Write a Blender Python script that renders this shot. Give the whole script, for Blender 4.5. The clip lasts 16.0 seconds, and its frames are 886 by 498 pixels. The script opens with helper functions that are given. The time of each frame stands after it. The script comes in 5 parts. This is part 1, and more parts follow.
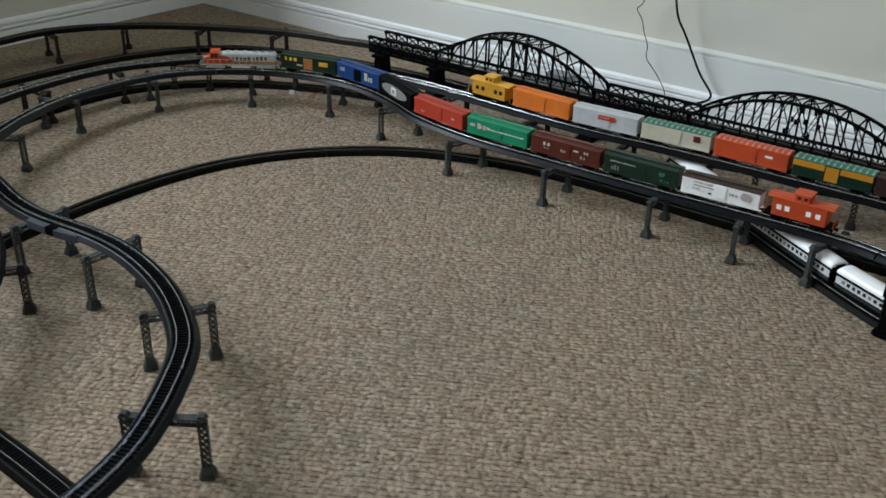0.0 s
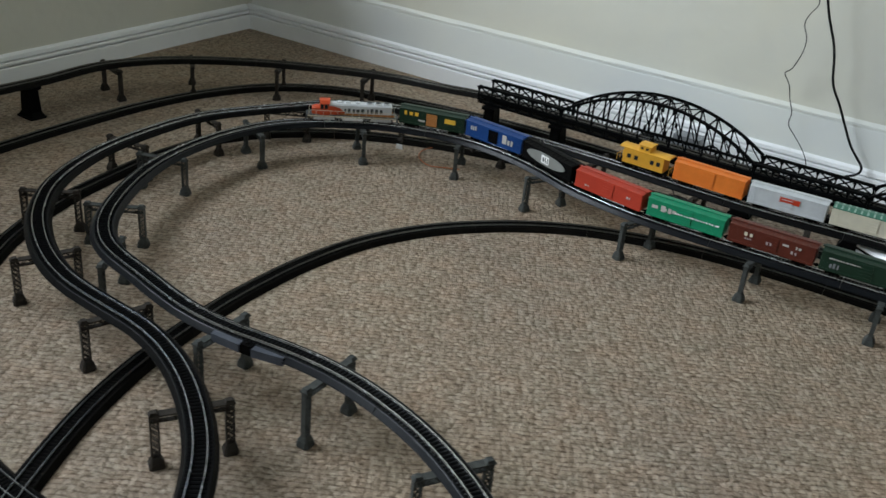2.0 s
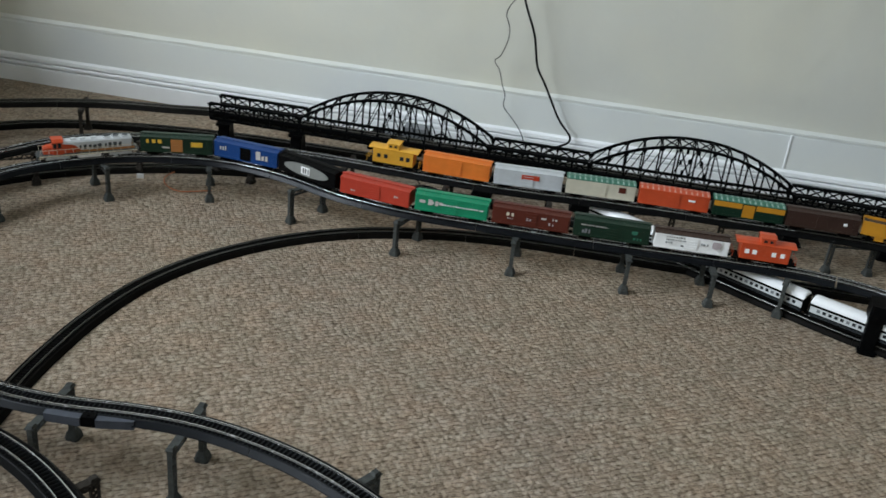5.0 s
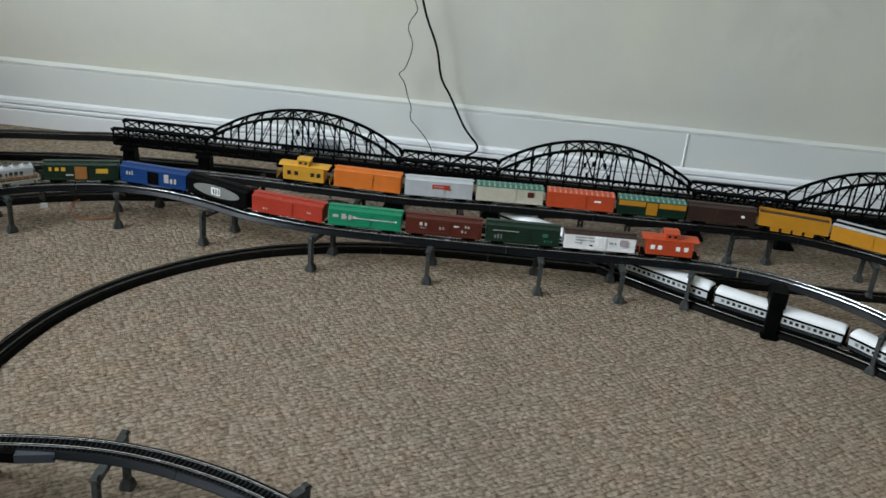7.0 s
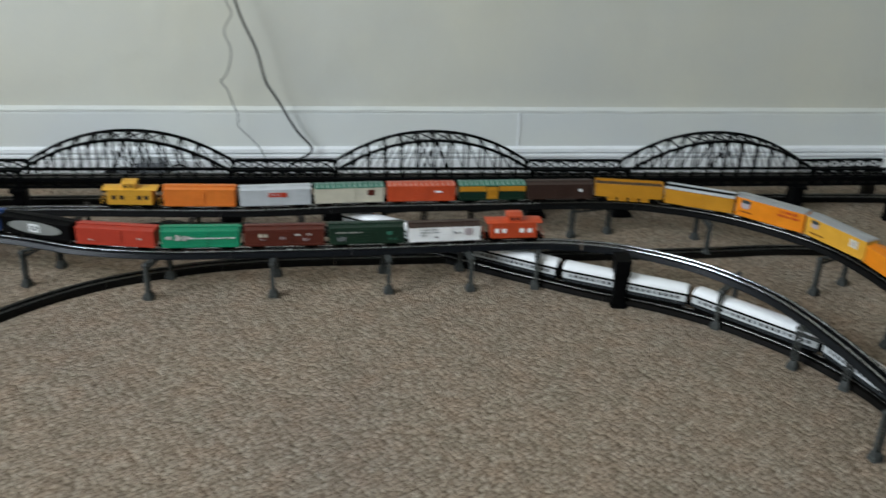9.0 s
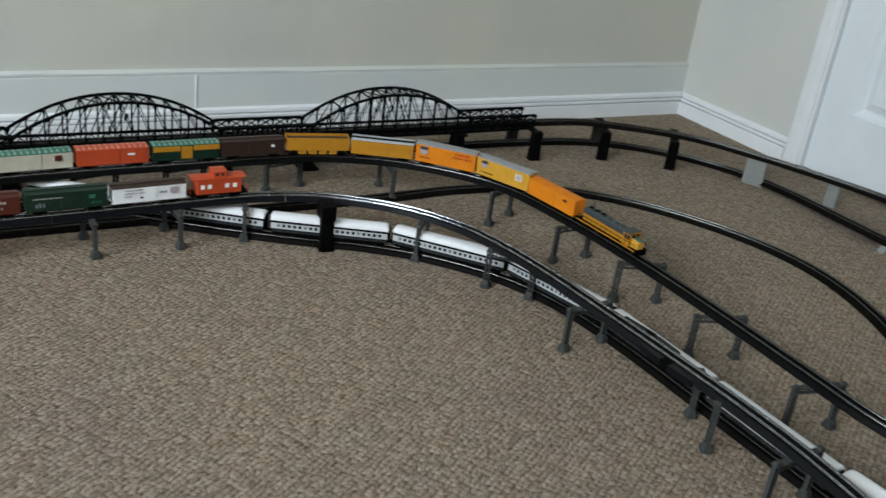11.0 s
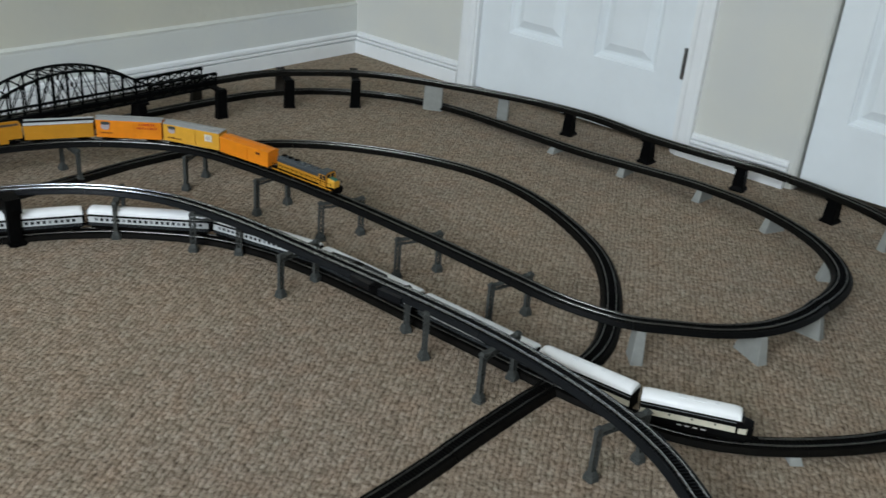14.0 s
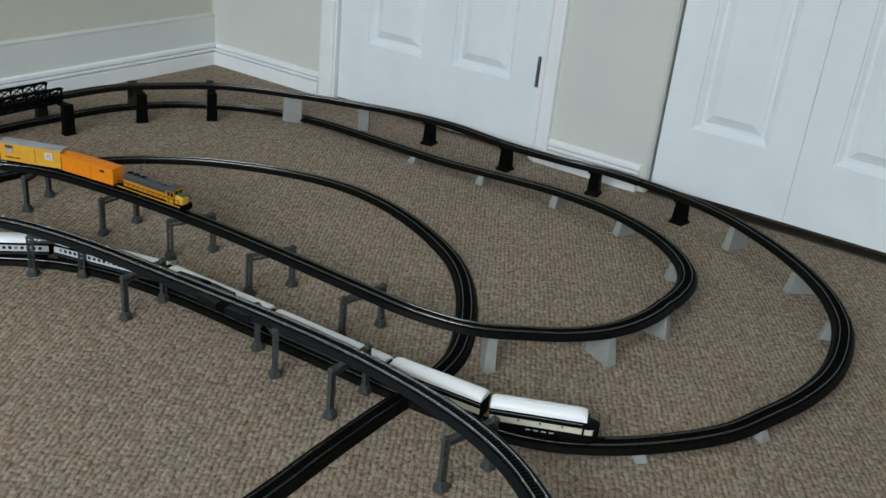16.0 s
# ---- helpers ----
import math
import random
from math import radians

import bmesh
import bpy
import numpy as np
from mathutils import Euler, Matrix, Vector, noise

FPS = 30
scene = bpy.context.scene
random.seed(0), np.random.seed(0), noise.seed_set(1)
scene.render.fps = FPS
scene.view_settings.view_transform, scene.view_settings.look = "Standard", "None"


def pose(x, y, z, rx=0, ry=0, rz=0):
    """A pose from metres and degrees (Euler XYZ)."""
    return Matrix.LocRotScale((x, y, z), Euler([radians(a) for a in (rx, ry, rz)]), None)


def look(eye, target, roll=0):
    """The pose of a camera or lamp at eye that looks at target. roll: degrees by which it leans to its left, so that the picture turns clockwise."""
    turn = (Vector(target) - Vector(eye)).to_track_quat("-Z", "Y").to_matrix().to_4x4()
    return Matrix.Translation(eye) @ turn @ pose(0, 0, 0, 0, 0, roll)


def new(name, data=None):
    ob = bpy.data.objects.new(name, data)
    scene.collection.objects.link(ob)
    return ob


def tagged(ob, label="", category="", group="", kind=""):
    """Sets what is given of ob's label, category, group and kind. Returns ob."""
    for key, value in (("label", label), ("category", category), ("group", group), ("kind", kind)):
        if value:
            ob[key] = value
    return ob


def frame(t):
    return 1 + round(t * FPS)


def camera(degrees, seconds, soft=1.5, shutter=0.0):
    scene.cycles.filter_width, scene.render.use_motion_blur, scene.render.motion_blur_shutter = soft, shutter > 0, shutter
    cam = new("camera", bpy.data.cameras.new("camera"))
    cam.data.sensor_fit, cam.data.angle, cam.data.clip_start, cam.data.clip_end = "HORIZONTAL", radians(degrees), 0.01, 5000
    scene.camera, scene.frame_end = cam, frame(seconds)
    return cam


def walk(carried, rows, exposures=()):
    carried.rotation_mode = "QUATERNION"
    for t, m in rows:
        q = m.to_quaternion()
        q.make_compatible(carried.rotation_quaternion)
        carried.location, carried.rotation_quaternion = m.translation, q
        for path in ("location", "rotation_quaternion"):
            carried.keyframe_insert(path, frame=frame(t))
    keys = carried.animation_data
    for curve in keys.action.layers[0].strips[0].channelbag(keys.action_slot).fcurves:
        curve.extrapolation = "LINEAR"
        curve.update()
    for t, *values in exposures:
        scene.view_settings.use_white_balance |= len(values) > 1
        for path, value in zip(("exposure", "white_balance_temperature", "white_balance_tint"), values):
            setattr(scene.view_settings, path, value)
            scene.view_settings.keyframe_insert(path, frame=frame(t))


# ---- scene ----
cam = camera(50.2, 16.0, soft=1.5, shutter=0.5)
PATH = [
    (0, (-1.422, -2.136, 0.786), (-2.475, -0.711, -0.142), 1.6),
    (0.5, (-1.56, -2.165, 0.782), (-2.541, -0.701, -0.164), 2.2),
    (1, (-1.709, -2.156, 0.779), (-2.678, -0.672, -0.147), 3.5),
    (1.5, (-1.846, -2.154, 0.797), (-2.769, -0.633, -0.118), 4.7),
    (2, (-1.992, -2.205, 0.813), (-2.886, -0.67, -0.107), 5.7),
    (2.5, (-2.063, -2.23, 0.815), (-2.767, -0.587, -0.083), 6.0),
    (3, (-2.131, -2.255, 0.816), (-2.705, -0.538, -0.035), 5.3),
    (3.5, (-2.162, -2.257, 0.827), (-2.603, -0.514, -0.05), 4.8),
    (4, (-2.171, -2.263, 0.832), (-2.514, -0.507, -0.062), 4.7),
    (4.2, (-2.184, -2.284, 0.847), (-2.511, -0.53, -0.055), 5.4),
    (6.5, (-2.183, -2.328, 0.862), (-2.286, -0.515, 0.025), 4.8),
    (7, (-2.184, -2.336, 0.862), (-2.255, -0.524, 0.019), 5.3),
    (7.5, (-2.188, -2.34, 0.862), (-2.225, -0.517, 0.041), 5.0),
    (8, (-2.209, -2.33, 0.877), (-2.244, -0.504, 0.063), 3.3),
    (8.5, (-2.215, -2.304, 0.876), (-2.189, -0.481, 0.053), 1.8),
    (9, (-2.162, -2.293, 0.868), (-1.931, -0.496, 0.022), 2.3),
    (9.5, (-2.185, -2.304, 0.86), (-1.743, -0.559, -0.013), 3.4),
    (10, (-2.246, -2.325, 0.844), (-1.596, -0.64, -0.015), 5.9),
    (12.3, (-2.394, -2.364, 0.858), (-1.211, -0.996, 0.004), 7.3),
    (12.5, (-2.395, -2.36, 0.858), (-1.188, -1.015, 0.002), 7.4),
    (13, (-2.393, -2.379, 0.876), (-1.123, -1.092, 0.02), 5.5),
    (13.5, (-2.377, -2.403, 0.88), (-1.045, -1.181, 0.023), 4.8),
    (14, (-2.361, -2.426, 0.874), (-0.97, -1.283, 0.003), 4.9),
    (14.5, (-2.344, -2.44, 0.877), (-0.907, -1.345, 0.019), 5.0),
    (15, (-2.331, -2.452, 0.884), (-0.855, -1.394, 0.045), 5.3),
    (15.5, (-2.315, -2.466, 0.882), (-0.792, -1.472, 0.05), 6.0),
    (16, (-2.311, -2.471, 0.882), (-0.77, -1.508, 0.047), 6.0),
]
walk(cam, [(t, look(eye, target, roll)) for t, eye, target, roll in PATH])

# ---------------------------------------------------------------- light
world = bpy.data.worlds.new("sky")
scene.world = world
world.use_nodes = True
wn = world.node_tree
sky = wn.nodes.new("ShaderNodeTexSky")
sky.sky_type, sky.sun_disc = "NISHITA", False
sky.sun_elevation, sky.sun_rotation = radians(38), radians(200)
wn.links.new(sky.outputs[0], wn.nodes["Background"].inputs[0])
wn.nodes["Background"].inputs[1].default_value = 0.10


def window_lamp(name, place, turn, sx, sy, watts, colour):
    data = bpy.data.lights.new(name, "AREA")
    data.shape, data.size, data.size_y, data.energy, data.color = "RECTANGLE", sx, sy, watts, colour
    ob = new(name, data)
    ob.matrix_world = pose(*place, *turn)
    return ob


# daylight through the window of the west wall, low in the sky outside it
window_lamp("window_light_west", (-5.35, -2.55, 2.40), (0, -78, 0), 1.7, 3.0, 256, (0.85, 0.95, 1.04))


# ---------------------------------------------------------------- materials
def material(name, rough=0.5, metal=0.0):
    m = bpy.data.materials.new(name)
    m.use_nodes = True
    b = m.node_tree.nodes["Principled BSDF"]
    b.inputs["Roughness"].default_value, b.inputs["Metallic"].default_value = rough, metal
    b.inputs["Specular IOR Level"].default_value = 0.3
    return m, m.node_tree, b


def node(nt, kind, **values):
    n = nt.nodes.new(kind)
    for key, value in values.items():
        n.inputs[key.replace("_", " ")].default_value = value
    return n


def ramp(nt, fac, stops):
    r = nt.nodes.new("ShaderNodeValToRGB")
    nt.links.new(fac, r.inputs[0])
    while len(r.color_ramp.elements) < len(stops):
        r.color_ramp.elements.new(0.5)
    for e, (p, c) in zip(r.color_ramp.elements, stops):
        e.position, e.color = p, (*c, 1)
    return r


def painted(name, colour, rough=0.5, vary=0.12, scale=60.0, bump=0.0, metal=0.0, bump_scale=400.0, spec=0.3):
    """A coloured surface with blotches, fine grain and a little relief."""
    m, nt, b = material(name, rough, metal)
    b.inputs["Specular IOR Level"].default_value = spec
    tc = nt.nodes.new("ShaderNodeTexCoord")
    n1 = node(nt, "ShaderNodeTexNoise", Scale=scale, Detail=5.0, Roughness=0.6)
    nt.links.new(tc.outputs["Object"], n1.inputs["Vector"])
    lo = [c * (1 - vary) for c in colour]
    hi = [min(1, c * (1 + vary)) for c in colour]
    r = ramp(nt, n1.outputs["Fac"], [(0.3, lo), (0.7, hi)])
    nt.links.new(r.outputs[0], b.inputs["Base Color"])
    rr = nt.nodes.new("ShaderNodeMapRange")
    rr.inputs["To Min"].default_value, rr.inputs["To Max"].default_value = max(0.03, rough - 0.09), min(1, rough + 0.09)
    nt.links.new(n1.outputs["Fac"], rr.inputs["Value"])
    nt.links.new(rr.outputs[0], b.inputs["Roughness"])
    if bump:
        n2 = node(nt, "ShaderNodeTexNoise", Scale=bump_scale, Detail=3.0)
        nt.links.new(tc.outputs["Object"], n2.inputs["Vector"])
        bp = node(nt, "ShaderNodeBump", Strength=bump, Distance=0.001)
        nt.links.new(n2.outputs["Fac"], bp.inputs["Height"])
        nt.links.new(bp.outputs[0], b.inputs["Normal"])
    return m


def carpet_material():
    """Looped berber carpet: rows of flecked beige loops."""
    m, nt, b = material("berber_carpet", 0.95)
    b.inputs["Specular IOR Level"].default_value = 0.15
    tc = nt.nodes.new("ShaderNodeTexCoord")
    warp = node(nt, "ShaderNodeTexNoise", Scale=26.0, Detail=3.0)
    nt.links.new(tc.outputs["Object"], warp.inputs["Vector"])
    mix = nt.nodes.new("ShaderNodeVectorMath")
    mix.operation = "MULTIPLY_ADD"
    mix.inputs[1].default_value = (0.016, 0.012, 0)
    nt.links.new(warp.outputs["Color"], mix.inputs[0])
    nt.links.new(tc.outputs["Object"], mix.inputs[2])
    # the rows of loops run askew to the room
    turn = node(nt, "ShaderNodeMapping", Rotation=(0, 0, radians(-30)))
    nt.links.new(mix.outputs[0], turn.inputs["Vector"])
    mp = node(nt, "ShaderNodeMapping", Scale=(105.0, 108.0, 1.0))
    nt.links.new(turn.outputs[0], mp.inputs["Vector"])
    vo = node(nt, "ShaderNodeTexVoronoi", Scale=1.0, Randomness=0.62)
    vo.voronoi_dimensions = "2D"
    nt.links.new(mp.outputs[0], vo.inputs["Vector"])
    # broken furrows between the rows; they also darken the colour as painted shade
    row = nt.nodes.new("ShaderNodeSeparateXYZ")
    nt.links.new(mp.outputs[0], row.inputs[0])
    steps = []
    for kind, value in (("MULTIPLY", 2 * math.pi), ("COSINE", 0.0), ("MULTIPLY_ADD", 0.5), ("POWER", 1.6)):
        q = nt.nodes.new("ShaderNodeMath")
        q.operation = kind
        q.inputs[1].default_value = value
        if kind == "MULTIPLY_ADD":
            q.inputs[2].default_value = 0.5
        nt.links.new(steps[-1].outputs[0] if steps else row.outputs["Y"], q.inputs[0])
        steps.append(q)
    gap = node(nt, "ShaderNodeTexNoise", Scale=1.3, Detail=1.0)
    gap.noise_dimensions = "2D"
    nt.links.new(mp.outputs[0], gap.inputs["Vector"])
    nub = node(nt, "ShaderNodeTexNoise", Scale=1.05, Detail=1.5, Roughness=0.55)
    nub.noise_dimensions = "2D"
    nt.links.new(mp.outputs[0], nub.inputs["Vector"])
    pit = nt.nodes.new("ShaderNodeMath")
    pit.operation = "MULTIPLY"
    nt.links.new(steps[-1].outputs[0], pit.inputs[0])
    nt.links.new(gap.outputs["Fac"], pit.inputs[1])
    fuzz = node(nt, "ShaderNodeTexNoise", Scale=520.0, Detail=3.0, Roughness=0.65)
    nt.links.new(tc.outputs["Object"], fuzz.inputs["Vector"])
    # colour of each loop, soiling at two scales, fibre flecks, and shade painted between the loops and in the pits
    big = node(nt, "ShaderNodeTexNoise", Scale=2.2, Detail=4.0)
    hue = node(nt, "ShaderNodeTexNoise", Scale=17.0, Detail=3.0, Roughness=0.6)
    for n in (big, hue):
        nt.links.new(tc.outputs["Object"], n.inputs["Vector"])
    sep = nt.nodes.new("ShaderNodeSeparateColor")
    nt.links.new(vo.outputs["Color"], sep.inputs[0])
    colour = ramp(nt, sep.outputs[0], [(0.05, (0.334, 0.265, 0.199)), (0.5, (0.395, 0.314, 0.239)), (0.95, (0.474, 0.389, 0.305))]).outputs[0]
    for fac, stops in (
        (big.outputs["Fac"], [(0.3, (0.90, 0.90, 0.91)), (0.5, (0.97, 0.96, 0.94)), (0.7, (1.02, 1.0, 0.96))]),
        (hue.outputs["Fac"], [(0.3, (0.93, 0.97, 0.96)), (0.5, (0.98, 0.98, 0.97)), (0.7, (1.04, 0.98, 0.94))]),
        (fuzz.outputs["Fac"], [(0.28, (0.80, 0.79, 0.78)), (0.5, (0.98, 0.98, 0.98)), (0.74, (1.15, 1.15, 1.14))]),
        (vo.outputs["Distance"], [(0.18, (1.06, 1.06, 1.06)), (0.48, (0.95, 0.945, 0.94)), (0.80, (0.74, 0.72, 0.70))]),
        (nub.outputs["Fac"], [(0.28, (0.66, 0.64, 0.62)), (0.46, (0.96, 0.96, 0.96)), (0.72, (1.08, 1.08, 1.07))]),
        (pit.outputs[0], [(0.30, (1, 1, 1)), (0.62, (0.53, 0.50, 0.48))]),
    ):
        m1 = nt.nodes.new("ShaderNodeMix")
        m1.data_type, m1.blend_type = "RGBA", "MULTIPLY"
        m1.inputs["Factor"].default_value = 1.0
        nt.links.new(colour, m1.inputs["A"])
        nt.links.new(ramp(nt, fac, stops).outputs[0], m1.inputs["B"])
        colour = m1.outputs["Result"]
    nt.links.new(colour, b.inputs["Base Color"])
    add = nt.nodes.new("ShaderNodeMath")
    add.operation = "MULTIPLY_ADD"
    add.inputs[1].default_value = -1.1
    nt.links.new(vo.outputs["Distance"], add.inputs[0])
    nt.links.new(fuzz.outputs["Fac"], add.inputs[2])
    dip = nt.nodes.new("ShaderNodeMath")
    dip.operation = "MULTIPLY_ADD"
    dip.inputs[1].default_value = -0.4
    nt.links.new(pit.outputs[0], dip.inputs[0])
    nt.links.new(add.outputs[0], dip.inputs[2])
    bp = node(nt, "ShaderNodeBump", Strength=0.85, Distance=0.004)
    nt.links.new(dip.outputs[0], bp.inputs["Height"])
    nt.links.new(bp.outputs[0], b.inputs["Normal"])
    return m


def plaster_material(name, colour, lumps):
    """Painted plaster with hand-trowelled unevenness."""
    m, nt, b = material(name, 0.6)
    tc = nt.nodes.new("ShaderNodeTexCoord")
    n1 = node(nt, "ShaderNodeTexNoise", Scale=3.0, Detail=6.0, Roughness=0.55)
    n2 = node(nt, "ShaderNodeTexNoise", Scale=7.0, Detail=3.0, Roughness=0.5)
    n3 = node(nt, "ShaderNodeTexNoise", Scale=160.0, Detail=2.0)
    for n in (n1, n2, n3):
        nt.links.new(tc.outputs["Object"], n.inputs["Vector"])
    cool = [c * k for c, k in zip(colour, (0.925, 0.940, 0.965))]
    warm = [c * k for c, k in zip(colour, (1.005, 1.0, 0.965))]
    r = ramp(nt, n1.outputs["Fac"], [(0.32, cool), (0.68, warm)])
    nt.links.new(r.outputs[0], b.inputs["Base Color"])
    b1 = node(nt, "ShaderNodeBump", Strength=lumps, Distance=0.03)
    b2 = node(nt, "ShaderNodeBump", Strength=0.12, Distance=0.001)
    nt.links.new(n2.outputs["Fac"], b1.inputs["Height"])
    nt.links.new(n3.outputs["Fac"], b2.inputs["Height"])
    nt.links.new(b1.outputs[0], b2.inputs["Normal"])
    nt.links.new(b2.outputs[0], b.inputs["Normal"])
    return m


M_CARPET = carpet_material()
M_WALL_N = plaster_material("old_cream_plaster", (0.662, 0.645, 0.560), 0.22)
M_WALL = plaster_material("beige_wall_paint", (0.700, 0.695, 0.648), 0.06)
# whiter than the wall plaster: the ledge's lit top is put into its colour
M_LEDGE_LIT = plaster_material("highlit_plaster_edge", (0.68, 0.685, 0.64), 0.2)
M_BAND = plaster_material("pale_blue_white_panel", (0.75, 0.765, 0.735), 0.10)
M_TRIM = painted("white_gloss_trim", (0.87, 0.885, 0.885), 0.35, 0.03, 9.0)
M_DOOR = painted("white_door_paint", (0.84, 0.885, 0.905), 0.38, 0.03, 7.0)
M_CEIL = painted("ceiling_white", (0.8, 0.8, 0.78), 0.8, 0.03, 5.0)
M_SLATE = painted("slate_plastic_roadbed", (0.0046, 0.0054, 0.0068), 0.33, 0.2, 40.0, 0.25, spec=0.15)
M_DARK = painted("dark_grey_plastic_roadbed", (0.0048, 0.0048, 0.0047), 0.42, 0.2, 40.0, 0.3, spec=0.05)
M_BLACK = painted("black_plastic_roadbed", (0.0060, 0.0053, 0.0043), 0.45, 0.25, 40.0, 0.3, spec=0.03)
M_TIE = painted("black_sleepers", (0.003, 0.003, 0.003), 0.55, 0.3, 200.0, spec=0.01)
M_RAIL = painted("nickel_rail", (0.70, 0.71, 0.725), 0.25, 0.15, 90.0, 0.0, 1.0)
M_RAILB = painted("steel_rail", (0.17, 0.165, 0.15), 0.34, 0.25, 90.0, 0.0, 1.0)
M_PIER = painted("grey_pier_plastic", (0.055, 0.058, 0.054), 0.5, 0.25, 120.0, 0.3, spec=0.07)
M_PIERD = painted("brown_grey_pier_plastic", (0.034, 0.029, 0.024), 0.5, 0.25, 120.0, 0.3, spec=0.05)
M_PBLACK = painted("black_pier_plastic", (0.0032, 0.0032, 0.0032), 0.4, 0.25, 120.0, 0.2, spec=0.02)
M_RISER = painted("pale_grey_riser", (0.27, 0.275, 0.255), 0.75, 0.1, 60.0, 0.3)
M_BRIDGE = painted("black_bridge_plastic", (0.0035, 0.0038, 0.004), 0.45, 0.2, 150.0, spec=0.02)
M_DECK = painted("brown_black_bridge_deck", (0.013, 0.0115, 0.009), 0.55, 0.25, 120.0, spec=0.03)
M_CHASSIS = painted("black_chassis", (0.0035, 0.0032, 0.003), 0.5, 0.2, 150.0, spec=0.015)
M_WHEEL = painted("dark_wheel_metal", (0.10, 0.09, 0.08), 0.4, 0.2, 200.0, 0.0, 0.8)
M_GLASS = painted("dark_window_strip", (0.02, 0.022, 0.025), 0.15, 0.1, 50.0)
M_WIRE = painted("black_cable", (0.012, 0.012, 0.012), 0.45, 0.1, 50.0, spec=0.015)
M_WIREO = painted("orange_wire", (0.42, 0.13, 0.045), 0.5, 0.1, 50.0)
# dark brown that stands in for the shade under the closet doors
M_GAP_SHADE = painted("closet_gap_shade", (0.05, 0.04, 0.03), 0.7, 0.3, 30.0, 0.3)
M_HINGE = painted("dark_steel_hinge", (0.20, 0.20, 0.20), 0.35, 0.25, 80.0, 0.0, 0.9)


def train_paint(name, colour, rough=0.38, spec=0.3):
    return painted(name, colour, rough, 0.09, 45.0, 0.15, spec=spec)


P_YELLOW = train_paint("car_yellow", (0.54, 0.24, 0.020))
P_YELLOW2 = train_paint("car_lemon_yellow", (0.70, 0.36, 0.04))
P_ORANGE = train_paint("car_orange", (0.78, 0.24, 0.012))
P_ORANGE2 = train_paint("car_deep_orange", (0.72, 0.19, 0.03))
P_GREY = train_paint("car_grey_roof", (0.36, 0.36, 0.35))
P_BROWN = train_paint("car_dark_brown", (0.045, 0.024, 0.018))
P_OXIDE = train_paint("car_oxide_red", (0.095, 0.020, 0.012))
P_RED = train_paint("car_red", (0.42, 0.045, 0.024))
P_SCARLET = train_paint("loco_scarlet", (0.53, 0.072, 0.022))
P_GREEN = train_paint("car_bright_green", (0.010, 0.235, 0.115))
P_DGREEN = train_paint("car_dark_green", (0.008, 0.028, 0.016))
P_MGREEN = train_paint("car_roof_green", (0.035, 0.15, 0.10))
P_BLUE = train_paint("car_blue", (0.008, 0.048, 0.185))
P_WHITE = painted("car_white", (0.92, 0.92, 0.91), 0.3, 0.025, 45.0, 0.15)
P_ROOF = painted("coach_white_roof", (0.93, 0.935, 0.935), 0.22, 0.03, 45.0, 0.1, spec=0.8)
P_STRIP = train_paint("coach_window_strip", (0.54, 0.56, 0.56), 0.35)
P_SILVER = train_paint("car_silver", (0.55, 0.57, 0.58), 0.32)
P_BLACK = train_paint("car_black", (0.0045, 0.0045, 0.0045), 0.45, 0.03)
P_CREAM = train_paint("car_cream_stripe", (0.62, 0.58, 0.46))
P_MGREY = train_paint("coach_window_grey", (0.20, 0.21, 0.22), 0.25)
P_DGREY = train_paint("loco_grey", (0.050, 0.058, 0.062))
P_MARK = train_paint("worn_white_marking", (0.50, 0.48, 0.45))
P_DOOR = train_paint("faded_orange_door", (0.42, 0.18, 0.055))
P_OVAL = train_paint("oval_grey", (0.21, 0.215, 0.20))
P_EMBLEM = train_paint("faded_emblem", (0.42, 0.36, 0.37))
P_TEXTR = train_paint("red_lettering", (0.5, 0.05, 0.02))
# roof colours paled for the ribs, to paint in the sky glare on them
P_GLARE_RED = train_paint("glare_paled_red_rib", (0.62, 0.30, 0.24))
P_GLARE_GREEN = train_paint("glare_paled_green_rib", (0.30, 0.42, 0.36))
P_TEXTY = train_paint("yellow_lettering", (0.75, 0.45, 0.05))


